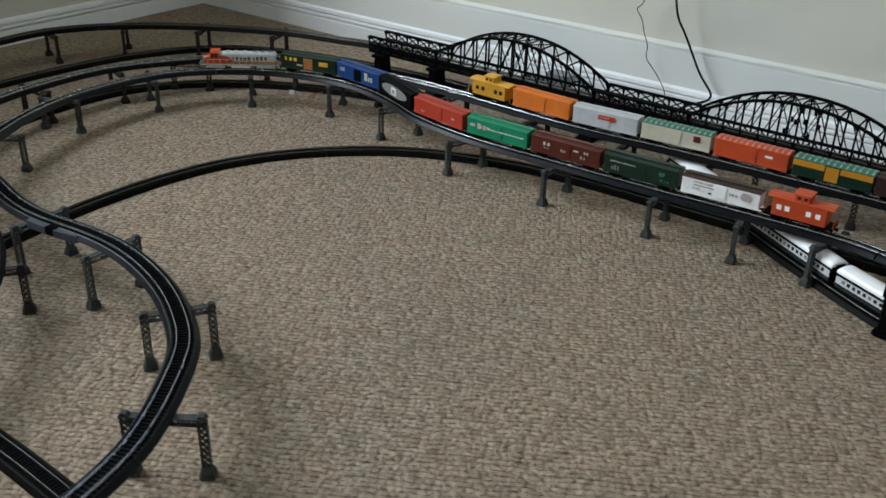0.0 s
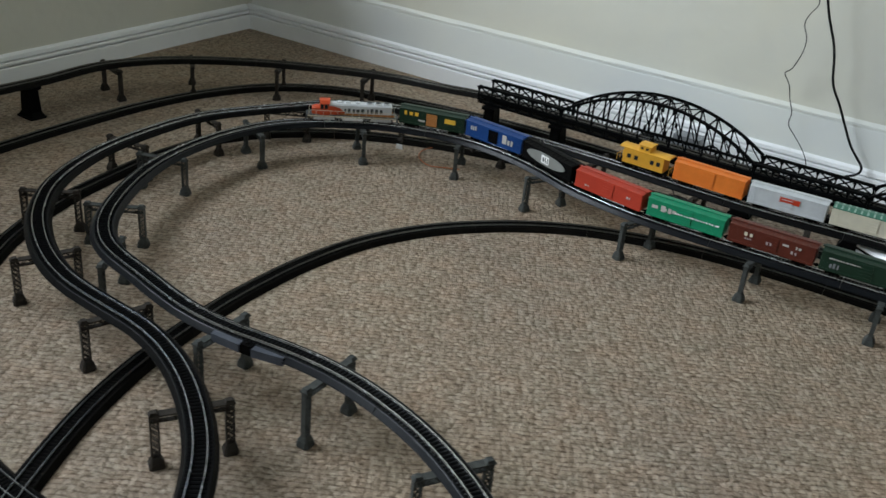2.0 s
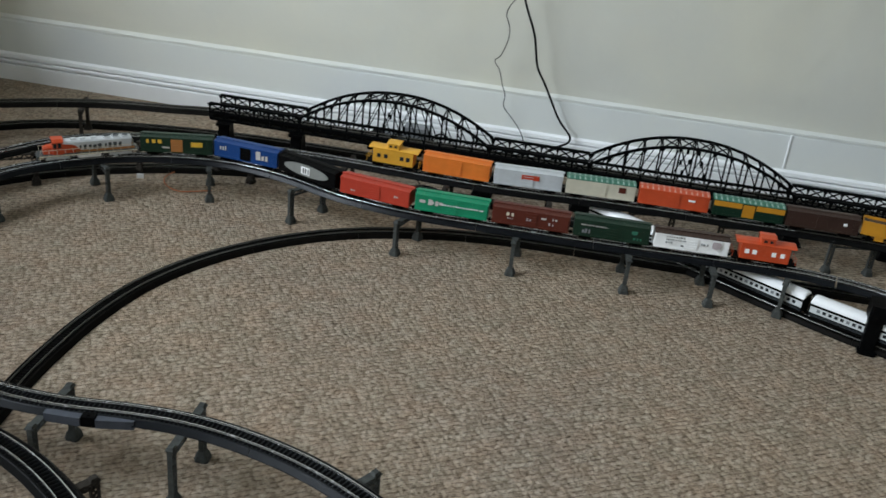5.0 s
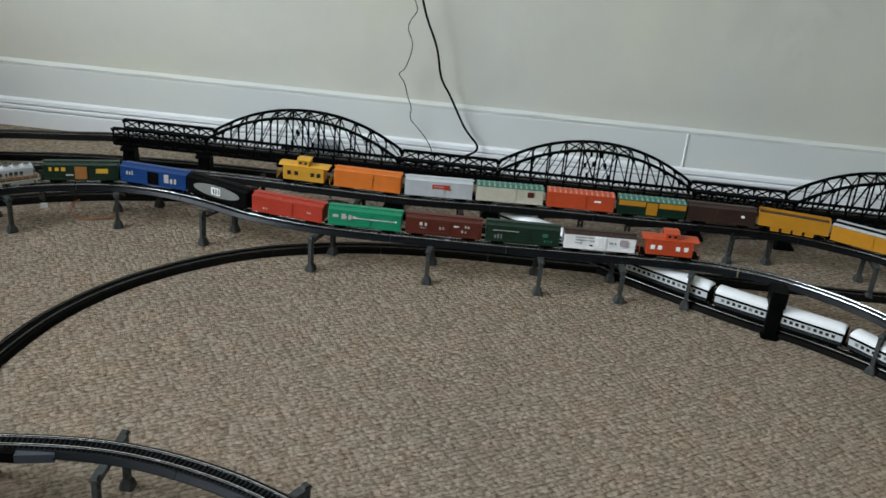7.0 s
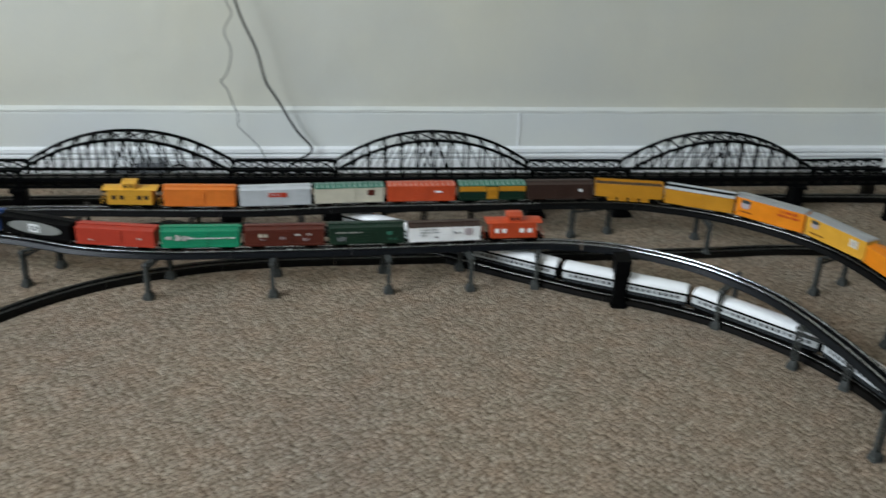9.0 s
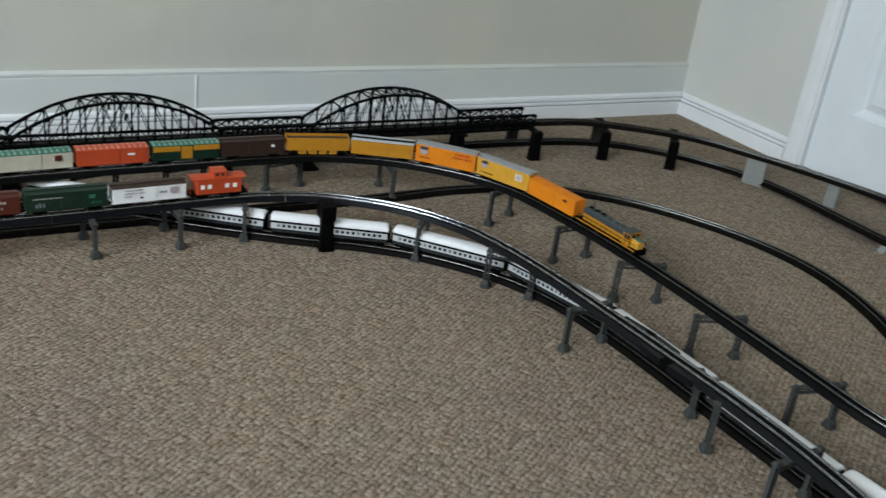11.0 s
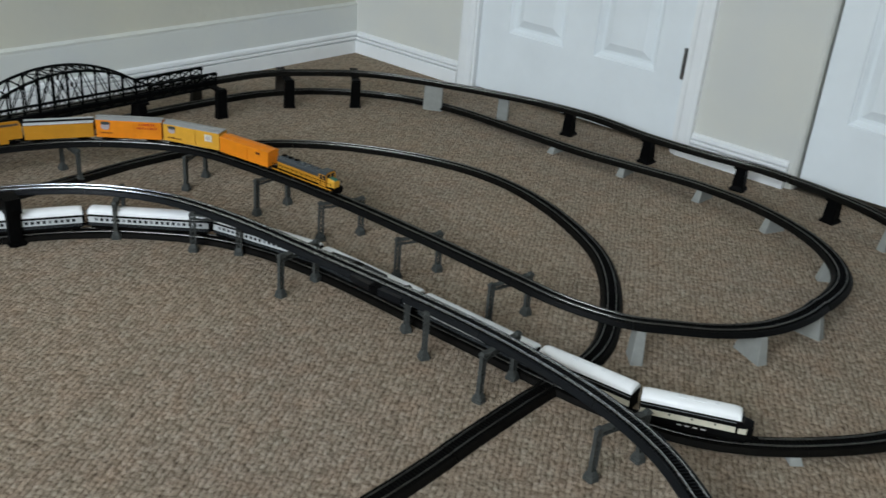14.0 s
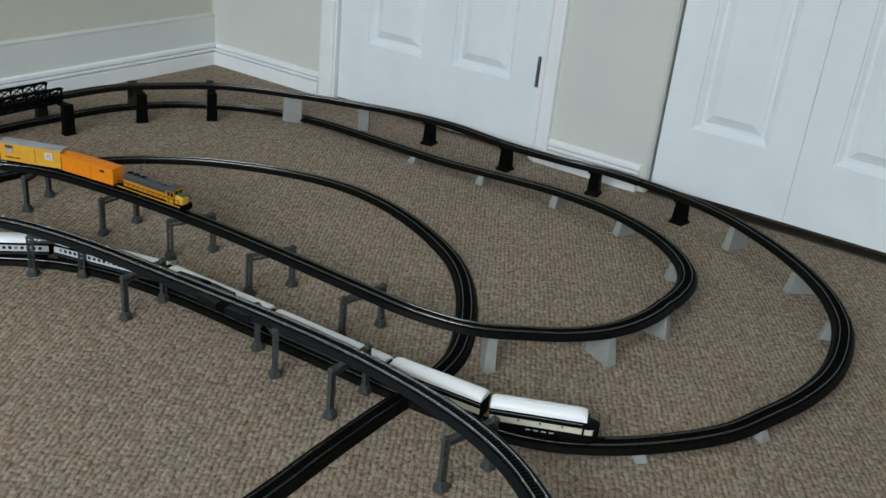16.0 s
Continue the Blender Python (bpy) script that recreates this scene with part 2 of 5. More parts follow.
# ---------------------------------------------------------------- mesh helpers
class Mesh:
    def __init__(self):
        self.v, self.f = [], []

    def add(self, verts, faces):
        k = len(self.v)
        self.v += [tuple(p) for p in verts]
        self.f += [tuple(i + k for i in f) for f in faces]
        return self

    def box(self, x0, x1, y0, y1, z0, z1, m=None, top=(1.0, 1.0), c=0.0):
        """A box; top scales its upper end, c chamfers its upright edges."""
        xm, ym = (x0 + x1) / 2, (y0 + y1) / 2
        if c:
            ring = [(x0 + c, y0), (x1 - c, y0), (x1, y0 + c), (x1, y1 - c), (x1 - c, y1), (x0 + c, y1), (x0, y1 - c), (x0, y0 + c)]
        else:
            ring = [(x0, y0), (x1, y0), (x1, y1), (x0, y1)]
        n = len(ring)
        vs = [Vector((x, y, z0)) for x, y in ring] + [Vector((xm + (x - xm) * top[0], ym + (y - ym) * top[1], z1)) for x, y in ring]
        if m is not None:
            vs = [m @ p for p in vs]
        fs = [(i, (i + 1) % n, n + (i + 1) % n, n + i) for i in range(n)]
        return self.add(vs, fs + [tuple(range(n - 1, -1, -1)), tuple(range(n, 2 * n))])

    def bar(self, a, b, w, h=None):
        """A square bar between two points."""
        a, b, h = Vector(a), Vector(b), h or w
        d = (b - a).normalized()
        u = d.cross(Vector((0, 0, 1)))
        u = (u if u.length > 1e-4 else Vector((0, 1, 0)).cross(d)).normalized()
        n = u.cross(d)
        vs = [p + u * i * w / 2 + n * j * h / 2 for p in (a, b) for i, j in ((-1, -1), (1, -1), (1, 1), (-1, 1))]
        return self.add(vs, [(0, 1, 2, 3), (7, 6, 5, 4), (0, 4, 5, 1), (1, 5, 6, 2), (2, 6, 7, 3), (3, 7, 4, 0)])

    def extrude(self, ring, x0, x1, s0=1.0, s1=1.0):
        """A ring of (y, z) carried along x; the ends may shrink towards the base."""
        n = len(ring)
        vs = [(x0, y * s0, z) for y, z in ring] + [(x1, y * s1, z) for y, z in ring]
        return self.add(vs, [(i, n + i, n + (i + 1) % n, (i + 1) % n) for i in range(n)] + [tuple(range(n)), tuple(range(2 * n - 1, n - 1, -1))])

    def loft(self, rings, start=True):
        """Rings of points, all of one length, skinned and capped."""
        n = len(rings[0])
        fs = [(k * n + i, (k + 1) * n + i, (k + 1) * n + (i + 1) % n, k * n + (i + 1) % n) for k in range(len(rings) - 1) for i in range(n)]
        return self.add([p for r in rings for p in r], fs + ([tuple(range(n))] if start else []) + [tuple(range(len(rings) * n - 1, (len(rings) - 1) * n - 1, -1))])

    def disc(self, centre, r, half, n=14):
        """A wheel with its axle along y."""
        x, y, z = centre
        ring = lambda q, yy: [(x + q * math.cos(a), yy, z + q * math.sin(a)) for a in [2 * math.pi * i / n for i in range(n)]]
        return self.loft([ring(r * 0.93, y - half), ring(r, y - half * 0.6), ring(r, y + half * 0.6), ring(r * 0.93, y + half)])

    def data(self, name, mat):
        me = bpy.data.meshes.new(name)
        me.from_pydata(self.v, [], self.f)
        bm = bmesh.new()
        bm.from_mesh(me)
        bmesh.ops.recalc_face_normals(bm, faces=bm.faces)
        bm.to_mesh(me)
        bm.free()
        me.materials.append(mat)
        return me


def thing(name, label, category, m=None, group="", kind=""):
    ob = new(name)
    ob.empty_display_size = 0.02
    if m is not None:
        ob.matrix_world = m
    return tagged(ob, label, category, group, kind)


def part(name, mesh, mat, parent=None, label=""):
    ob = new(name, mesh if isinstance(mesh, bpy.types.Mesh) else mesh.data(name, mat))
    if parent is not None:
        ob.parent = parent
    return tagged(ob, label) if label else ob


def structure(name, mesh, mat, label, category):
    return tagged(part(name, mesh, mat), label, category, kind="structure")


# ---------------------------------------------------------------- the room
H = 2.42
XW, XE, YN, YS = -4.078, 0.018, 0.028, -4.0

structure("floor", Mesh().box(XW - 0.1, 0.9, YS - 0.1, YN + 0.1, -0.08, 0.0), M_CARPET, "beige looped berber carpet with flecked rows", "carpet")
structure("ceiling", Mesh().box(XW - 0.1, 0.9, YS - 0.1, YN + 0.1, H, H + 0.1), M_CEIL, "plain white ceiling", "ceiling")
structure("wall_north", Mesh().box(XW - 0.1, 0.9, YN, YN + 0.12, 0, H), M_WALL_N, "uneven cream plaster wall with trowel marks", "wall")

# pale panel along the foot of the north wall, in boards that meet at an upright joint
band = Mesh()
band.loft([[(x, y, z) for y, z in ((YN - 0.001, 0.0), (0.016, 0.0), (0.016, 0.160), (0.018, 0.165), (YN - 0.001, 0.168))] for x in (XW + 0.012, XE)])
structure("trim_north_panel", band, M_BAND, "pale bluish white painted panel along the foot of the wall", "wall panel")
structure("trim_panel_joint", Mesh().box(-1.683, -1.678, 0.0135, 0.0165, 0.074, 0.163, c=0.001), M_TRIM, "thin white upright bead on the wall panel", "wall bead")
ledge = Mesh()
xs = np.linspace(XW + 0.012, XE, 120)
ledge.loft([[(x, YN - 0.001, 0.164), (x, 0.0150 + 0.0012 * noise.noise((x * 9, 0, 0)), 0.165 + 0.002 * noise.noise((x * 5, 3, 0))),
             (x, 0.0158 + 0.0018 * noise.noise((x * 14, 5, 0)), 0.1705 + 0.003 * noise.noise((x * 7, 9, 0))), (x, YN - 0.001, 0.177)] for x in xs])
structure("trim_north_ledge", ledge, M_LEDGE_LIT, "rough plaster edge above the pale panel, whitened for its highlight", "wall ledge")

BASE = ((0.0, 0.0), (0.018, 0.0), (0.018, 0.0425), (0.0165, 0.0440), (0.0030, 0.0442), (0.0030, 0.0472), (0.0140, 0.0474), (0.0155, 0.0490), (0.0155, 0.0545), (0.0140, 0.0565), (0.0025, 0.0567), (0.0025, 0.0595),
        (0.0105, 0.0597), (0.0115, 0.0612), (0.0100, 0.0700), (0.004, 0.0745), (0.0, 0.075))


def baseboard(name, a, b, normal, off=0.0):
    """A moulded baseboard from a to b whose face looks along normal."""
    m = Mesh()
    m.loft([[(p[0] + normal[0] * (d + off), p[1] + normal[1] * (d + off), z) for d, z in BASE] for p in (a, b)])
    structure(name, m, M_TRIM, "white moulded baseboard with two beads", "baseboard")


baseboard("baseboard_north", (XW, 0.016), (XE, 0.016), (0, -1), -0.002)
baseboard("baseboard_west", (XW, 0.0), (XW, YS), (1, 0))
baseboard("baseboard_east", (XE, 0.0), (XE, -0.476), (-1, 0))
baseboard("baseboard_east_pier", (XE, -1.334), (XE, -1.614), (-1, 0))

# west wall with its window opening
WY0, WY1, WZ0, WZ1 = -3.30, -0.30, 0.86, 2.36
ww = Mesh()
for y0, y1, z0, z1 in ((WY1, YN, 0, H), (YS - 0.1, WY0, 0, H), (WY0, WY1, 0, WZ0), (WY0, WY1, WZ1, H)):
    ww.box(XW - 0.1, XW, y0, y1, z0, z1)
structure("wall_west", ww, M_WALL_N, "uneven cream plaster wall", "wall")
wf = Mesh()
for y0, y1, z0, z1 in ((WY0, WY1, WZ0, WZ0 + 0.05), (WY0, WY1, WZ1 - 0.05, WZ1), (WY0, WY0 + 0.05, WZ0 + 0.05, WZ1 - 0.05), (WY1 - 0.05, WY1, WZ0 + 0.05, WZ1 - 0.05), (-1.32, -1.28, WZ0 + 0.05, WZ1 - 0.05), (-2.32, -2.28, WZ0 + 0.05, WZ1 - 0.05)):
    wf.box(XW - 0.09, XW - 0.05, y0, y1, z0, z1)
structure("window_1", wf, M_TRIM, "white wooden window frame with two mullions in the plaster wall", "window")
structure("wall_south", Mesh().box(XW - 0.1, 0.9, YS - 0.1, YS, 0, H), M_WALL, "plain beige painted wall", "wall")

# east wall: door opening, a short pier of wall with a rounded end, then the closet
DY0, DY1, DH = -0.533, -1.277, 2.035
CY0, CY1 = -1.636, -3.11
we = Mesh()
we.box(XE, XE + 0.12, DY0, YN, 0, H)
we.box(XE, XE + 0.12, DY1, DY0, DH, H)
ring = [(XE, DY1), (XE, CY0 + 0.012), (XE + 0.004, CY0 + 0.004), (XE + 0.012, CY0), (XE + 0.12, CY0), (XE + 0.12, DY1)]
we.loft([[(x, y, z) for x, y in ring] for z in (0, H)])
we.box(XE, XE + 0.12, CY1, CY0, 2.05, H)
we.box(XE, XE + 0.12, YS - 0.1, CY1, 0, H)
structure("wall_east", we, M_WALL, "beige painted wall with a door and a closet", "wall")
structure("wall_closet_back", Mesh().box(0.8, 0.9, YS - 0.1, YN, 0, H), M_WALL, "plain wall behind the doors", "wall")

cas = Mesh()
CAS = ((0.0, 0.0), (0.010, 0.0), (0.012, 0.010), (0.017, 0.017), (0.018, 0.043), (0.014, 0.052), (0.0, 0.054))
for edge, sign in ((DY0, 1), (DY1, -1)):
    cas.loft([[(XE - d, edge + sign * (w + 0.003), z) for d, w in CAS] for z in (0.0, DH + 0.06)])
cas.box(XE - 0.016, XE, DY1, DY0, DH + 0.003, DH + 0.06)
for y0, y1 in ((DY0 - 0.004, DY0 + 0.003), (DY1 - 0.003, DY1 + 0.004)):
    cas.box(XE - 0.003, XE + 0.10, y0, y1, 0, DH)
structure("trim_door_casing", cas, M_TRIM, "white moulded door casing", "door casing")


def panel_door(name, y0, y1, x, z0, z1, cols, rows, t=0.035, label="", hinges=(), parent=None):
    """A panelled door in the plane x, its face looking west; y0 > y1."""
    if parent is None:
        root = thing(name, label, "door", kind="structure")
    else:
        root = parent
    leaf, fields = Mesh(), []
    ys = sorted({y0, y1, *[v for c in cols for v in c]}, reverse=True)
    zs = sorted({z0, z1, *[v for r in rows for v in r]})
    hole = lambda ya, yb, za, zb: any(c[0] >= ya and yb >= c[1] for c in cols) and any(r[0] <= za and zb <= r[1] for r in rows)
    for ya, yb in zip(ys, ys[1:]):
        for za, zb in zip(zs, zs[1:]):
            if not hole(ya, yb, za, zb):
                leaf.box(x, x + t, yb, ya, za, zb)
    part("leaf", leaf, M_DOOR, root)
    for c in cols:
        for r in rows:
            m = Mesh()
            rings = []
            for inset, depth in ((0.0, 0.0), (0.003, 0.0050), (0.006, 0.0055), (0.016, 0.016), (0.024, 0.016), (0.027, 0.013), (0.048, 0.003)):
                rings.append([(x + depth, y, z) for y, z in ((c[0] - inset, r[0] + inset), (c[0] - inset, r[1] - inset), (c[1] + inset, r[1] - inset), (c[1] + inset, r[0] + inset))])
            m.loft(rings, False)
            part("panel", m, M_DOOR, root)
    for z in hinges:
        hg = part("hinge", Mesh().box(x - 0.010, x + 0.004, y1 - 0.004, y1 + 0.012, z, z + 0.085, c=0.002), M_HINGE, root, "dark steel hinge")
        kn = Mesh()
        for k in range(3):
            kn.box(x - 0.013, x - 0.004, y1 + 0.001, y1 + 0.009, z + 0.002 + 0.028 * k, z + 0.027 + 0.028 * k, c=0.002)
        part("knuckle", kn, M_HINGE, hg)
    return root


panel_door("door_1", DY0 - 0.007, DY1 + 0.007, XE + 0.012, 0.008, DH - 0.004, ((-0.652, -0.862), (-0.970, -1.176)), ((0.205, 0.80), (0.93, 1.55), (1.66, 1.90)),
           label="white six-panel interior door, closed", hinges=(0.208, 0.95, 1.75))
closet = thing("door_2", "white panelled folding closet doors, closed", "closet door", kind="structure")
for k in range(4):
    a = CY0 - 0.007 - k * 0.3585
    panel_door("door_2", a, a - 0.3575, 0.036, 0.026, 2.04, ((a - 0.080, a - 0.278),), ((0.20, 0.95), (1.08, 1.90)), t=0.03, parent=closet)


# added flat strip: the shadow gap below the doors, done as dark colour
structure("trim_closet_shade_strip", Mesh().box(XE + 0.012, XE + 0.060, CY1, CY0 - 0.002, 0.0, 0.0035), M_GAP_SHADE, "dark brown strip painted as the shadow gap under the closet doors", "threshold")


# ---------------------------------------------------------------- railway lines
class Line:
    """A smooth line through plan points (x, y, rail height), measured along its length."""

    def __init__(self, pts):
        p = np.array(pts, float)
        p = np.vstack([2 * p[0] - p[1], p, 2 * p[-1] - p[-2]])
        out = []
        for i in range(1, len(p) - 2):
            p0, p1, p2, p3 = p[i - 1 : i + 3]
            t0, d1, d2, d3 = 0.0, *(max(1e-4, np.linalg.norm(b[:2] - a[:2]) ** 0.5) for a, b in ((p0, p1), (p1, p2), (p2, p3)))
            t1, t2, t3 = d1, d1 + d2, d1 + d2 + d3
            for t in np.linspace(t1, t2, 24, endpoint=False):
                a1 = (t1 - t) / t1 * p0 + t / t1 * p1
                a2 = (t2 - t) / (t2 - t1) * p1 + (t - t1) / (t2 - t1) * p2
                a3 = (t3 - t) / (t3 - t2) * p2 + (t - t2) / (t3 - t2) * p3
                b1 = (t2 - t) / t2 * a1 + t / t2 * a2
                b2 = (t3 - t) / (t3 - t1) * a2 + (t - t1) / (t3 - t1) * a3
                out.append((t2 - t) / (t2 - t1) * b1 + (t - t1) / (t2 - t1) * b2)
        out.append(p[-2])
        q = np.array(out)
        # even out the bends
        s = np.r_[0, np.cumsum(np.linalg.norm(np.diff(q[:, :2], axis=0), axis=1))]
        n = int(s[-1] / 0.006)
        u = np.linspace(0, s[-1], n)
        q = np.stack([np.interp(u, s, q[:, k]) for k in range(3)], 1)
        w = 9
        ker = np.hanning(2 * w + 1)
        ker /= ker.sum()
        pad = np.vstack([q[0] + (np.arange(-w, 0)[:, None]) * (q[1] - q[0]), q, q[-1] + (np.arange(1, w + 1)[:, None]) * (q[-1] - q[-2])])
        self.q = np.stack([np.convolve(pad[:, k], ker, "valid") for k in range(3)], 1)
        self.s = np.r_[0, np.cumsum(np.linalg.norm(np.diff(self.q, axis=0), axis=1))]
        self.length = float(self.s[-1])

    def at(self, s):
        return Vector([float(np.interp(s, self.s, self.q[:, k])) for k in range(3)])

    def way(self, s):
        d = self.at(min(s + 0.004, self.length)) - self.at(max(s - 0.004, 0))
        return d.normalized()

    def near(self, x, y):
        return float(self.s[int(np.argmin((self.q[:, 0] - x) ** 2 + (self.q[:, 1] - y) ** 2))])

    def frame_at(self, s):
        """The pose at s: x along the line, z up."""
        d = self.way(s)
        side = Vector((0, 0, 1)).cross(d).normalized()
        up = d.cross(side)
        m = Matrix((d, side, up)).transposed().to_4x4()
        m.translation = self.at(s)
        return m


ROADBED = ((-0.0218, -0.0125), (-0.0218, -0.0112), (-0.0168, -0.0042), (-0.0158, -0.0036), (0.0158, -0.0036), (0.0168, -0.0042), (0.0218, -0.0112), (0.0218, -0.0125))


def sweep(line, s0, s1, profile, step=0.012):
    m = Mesh()
    n = max(2, int((s1 - s0) / step) + 1)
    rings = []
    for s in np.linspace(s0, s1, n):
        c, d = line.at(s), line.way(s)
        side = Vector((-d.y, d.x, 0)).normalized()
        rings.append([c + side * y + Vector((0, 0, z)) for y, z in profile])
    return m.loft(rings)


def lay_track(line, label, bed, rail, s0=0.0, s1=None, size=0.2286):
    """Sectional track: each section has its roadbed, sleepers and two rails."""
    root = thing("model_railway_track", label, "model railway track", group="railway lines")
    s1 = line.length if s1 is None else s1
    count = max(1, round((s1 - s0) / size))
    for k in range(count):
        a, b = s0 + (s1 - s0) * k / count, s0 + (s1 - s0) * (k + 1) / count
        sec = part("track_section", sweep(line, a + 0.0004, b - 0.0004, ROADBED), bed, root)
        ties = Mesh()
        n = int((b - a) / 0.0066)
        for i in range(n):
            ties.box(-0.0017, 0.0017, -0.0135, 0.0135, -0.0038, -0.0026, line.frame_at(a + (b - a) * (i + 0.5) / n))
        tagged(part("sleeper_bed", ties, M_TIE, sec, "fine black sleepers"), kind="stuff")
        for y in (-0.0083, 0.0083):
            part("rail", sweep(line, a, b, ((y - 0.0007, -0.0027), (y - 0.0003, -0.0018), (y - 0.00055, 0.0), (y + 0.00055, 0.0), (y + 0.0003, -0.0018), (y + 0.0007, -0.0027))), rail, sec, "metal rail")
    return root


# grey elevated inner loop
LOOP_A = Line([(-2.130, -1.920, 0.100), (-2.160, -1.765, 0.100), (-2.183, -1.682, 0.100), (-2.215, -1.622, 0.100), (-2.256, -1.563, 0.100), (-2.303, -1.506, 0.100), (-2.355, -1.470, 0.100), (-2.436, -1.430, 0.100), (-2.536, -1.401, 0.100), (-2.618, -1.391, 0.100), (-2.703, -1.394, 0.099),
               (-2.780, -1.403, 0.098), (-2.866, -1.400, 0.096), (-2.995, -1.372, 0.094), (-3.100, -1.345, 0.092), (-3.166, -1.301, 0.090), (-3.222, -1.234, 0.088), (-3.284, -1.121, 0.087), (-3.320, -1.015, 0.085),
               (-3.330, -0.862, 0.084), (-3.297, -0.730, 0.084), (-3.218, -0.632, 0.084), (-3.118, -0.560, 0.084), (-2.960, -0.510, 0.084), (-2.840, -0.515, 0.084), (-2.735, -0.546, 0.084), (-2.655, -0.580, 0.084),
               (-2.500, -0.609, 0.084), (-2.276, -0.607, 0.083), (-2.058, -0.601, 0.083), (-1.897, -0.592, 0.083), (-1.715, -0.592, 0.084), (-1.612, -0.618, 0.086)])
LOOP_A2 = Line([(-1.715, -0.592, 0.084), (-1.612, -0.618, 0.086), (-1.518, -0.672, 0.088), (-1.437, -0.742, 0.089), (-1.365, -0.860, 0.091), (-1.335, -0.970, 0.093), (-1.316, -1.108, 0.095), (-1.308, -1.214, 0.096),
                (-1.296, -1.402, 0.098), (-1.290, -1.540, 0.100), (-1.289, -1.700, 0.100), (-1.307, -1.868, 0.100), (-1.333, -1.967, 0.100), (-1.363, -2.034, 0.100), (-1.401, -2.090, 0.100), (-1.47, -2.18, 0.100), (-1.58, -2.27, 0.100)])
# dark elevated line of the yellow train, falling to the floor along the door wall and back behind the bridges
LOOP_B = Line([(-2.51, -1.78, 0.092), (-2.565, -1.695, 0.092), (-2.627, -1.612, 0.092), (-2.703, -1.547, 0.092), (-2.790, -1.497, 0.092), (-2.880, -1.468, 0.091), (-2.965, -1.460, 0.090),
               (-3.060, -1.450, 0.090), (-3.140, -1.425, 0.089), (-3.215, -1.386, 0.089), (-3.285, -1.335, 0.088), (-3.365, -1.245, 0.087), (-3.425, -1.110, 0.086), (-3.447, -0.965, 0.085),
               (-3.440, -0.810, 0.084), (-3.350, -0.620, 0.083), (-3.298, -0.535, 0.083), (-3.192, -0.455, 0.082), (-3.065, -0.415, 0.082), (-2.940, -0.402, 0.082), (-2.768, -0.390, 0.082),
               (-2.340, -0.402, 0.081), (-2.110, -0.385, 0.081), (-1.790, -0.378, 0.081), (-1.630, -0.378, 0.082)])
LOOP_B2 = Line([(-1.790, -0.378, 0.081), (-1.630, -0.378, 0.082), (-1.514, -0.388, 0.084), (-1.410, -0.425, 0.086), (-1.340, -0.463, 0.088), (-1.240, -0.545, 0.089), (-1.154, -0.668, 0.091),
                (-1.112, -0.892, 0.094), (-1.097, -1.100, 0.096), (-1.095, -1.350, 0.097), (-1.098, -1.540, 0.097), (-1.090, -1.670, 0.092), (-1.048, -1.775, 0.083), (-0.997, -1.826, 0.077),
                (-0.935, -1.884, 0.070), (-0.842, -1.938, 0.063), (-0.726, -1.966, 0.059), (-0.590, -1.965, 0.055)])
LOOP_B3 = Line([(-0.726, -1.966, 0.059), (-0.590, -1.970, 0.055), (-0.508, -1.956, 0.053), (-0.432, -1.914, 0.051), (-0.340, -1.818, 0.048), (-0.266, -1.668, 0.044), (-0.238, -1.495, 0.040), (-0.244, -1.332, 0.035),
                (-0.255, -1.161, 0.030), (-0.243, -0.929, 0.025), (-0.234, -0.720, 0.021), (-0.245, -0.600, 0.018), (-0.270, -0.500, 0.015), (-0.330, -0.395, 0.0130), (-0.443, -0.286, 0.0130), (-0.600, -0.214, 0.0130),
                (-0.830, -0.190, 0.0130), (-1.200, -0.185, 0.0130), (-1.800, -0.175, 0.0130), (-2.620, -0.162, 0.0130), (-2.950, -0.165, 0.0130), (-3.140, -0.185, 0.0130), (-3.290, -0.215, 0.0130),
                (-3.480, -0.280, 0.0130), (-3.610, -0.385, 0.0130), (-3.690, -0.540, 0.0130), (-3.727, -0.720, 0.0130), (-3.730, -1.080, 0.0130), (-3.705, -1.300, 0.0130), (-3.620, -1.530, 0.0130), (-3.480, -1.720, 0.0130)])
# black line: over the bridges, down past the doors and back along the floor
LINE_C = Line([(-3.855, -1.05, 0.086), (-3.848, -0.903, 0.086), (-3.852, -0.744, 0.086), (-3.800, -0.614, 0.086), (-3.676, -0.476, 0.086), (-3.512, -0.371, 0.088), (-3.324, -0.290, 0.091), (-3.155, -0.262, 0.095), (-3.06, -0.245, 0.097),
               (-2.84, -0.238, 0.096), (-2.0, -0.236, 0.093), (-1.015, -0.234, 0.090), (-0.86, -0.236, 0.091), (-0.787, -0.246, 0.092), (-0.628, -0.265, 0.092), (-0.489, -0.343, 0.092), (-0.361, -0.444, 0.091), (-0.268, -0.590, 0.088),
               (-0.188, -0.740, 0.083), (-0.122, -0.920, 0.080), (-0.100, -1.080, 0.079), (-0.118, -1.262, 0.078), (-0.114, -1.430, 0.078), (-0.092, -1.583, 0.077), (-0.102, -1.748, 0.075)])
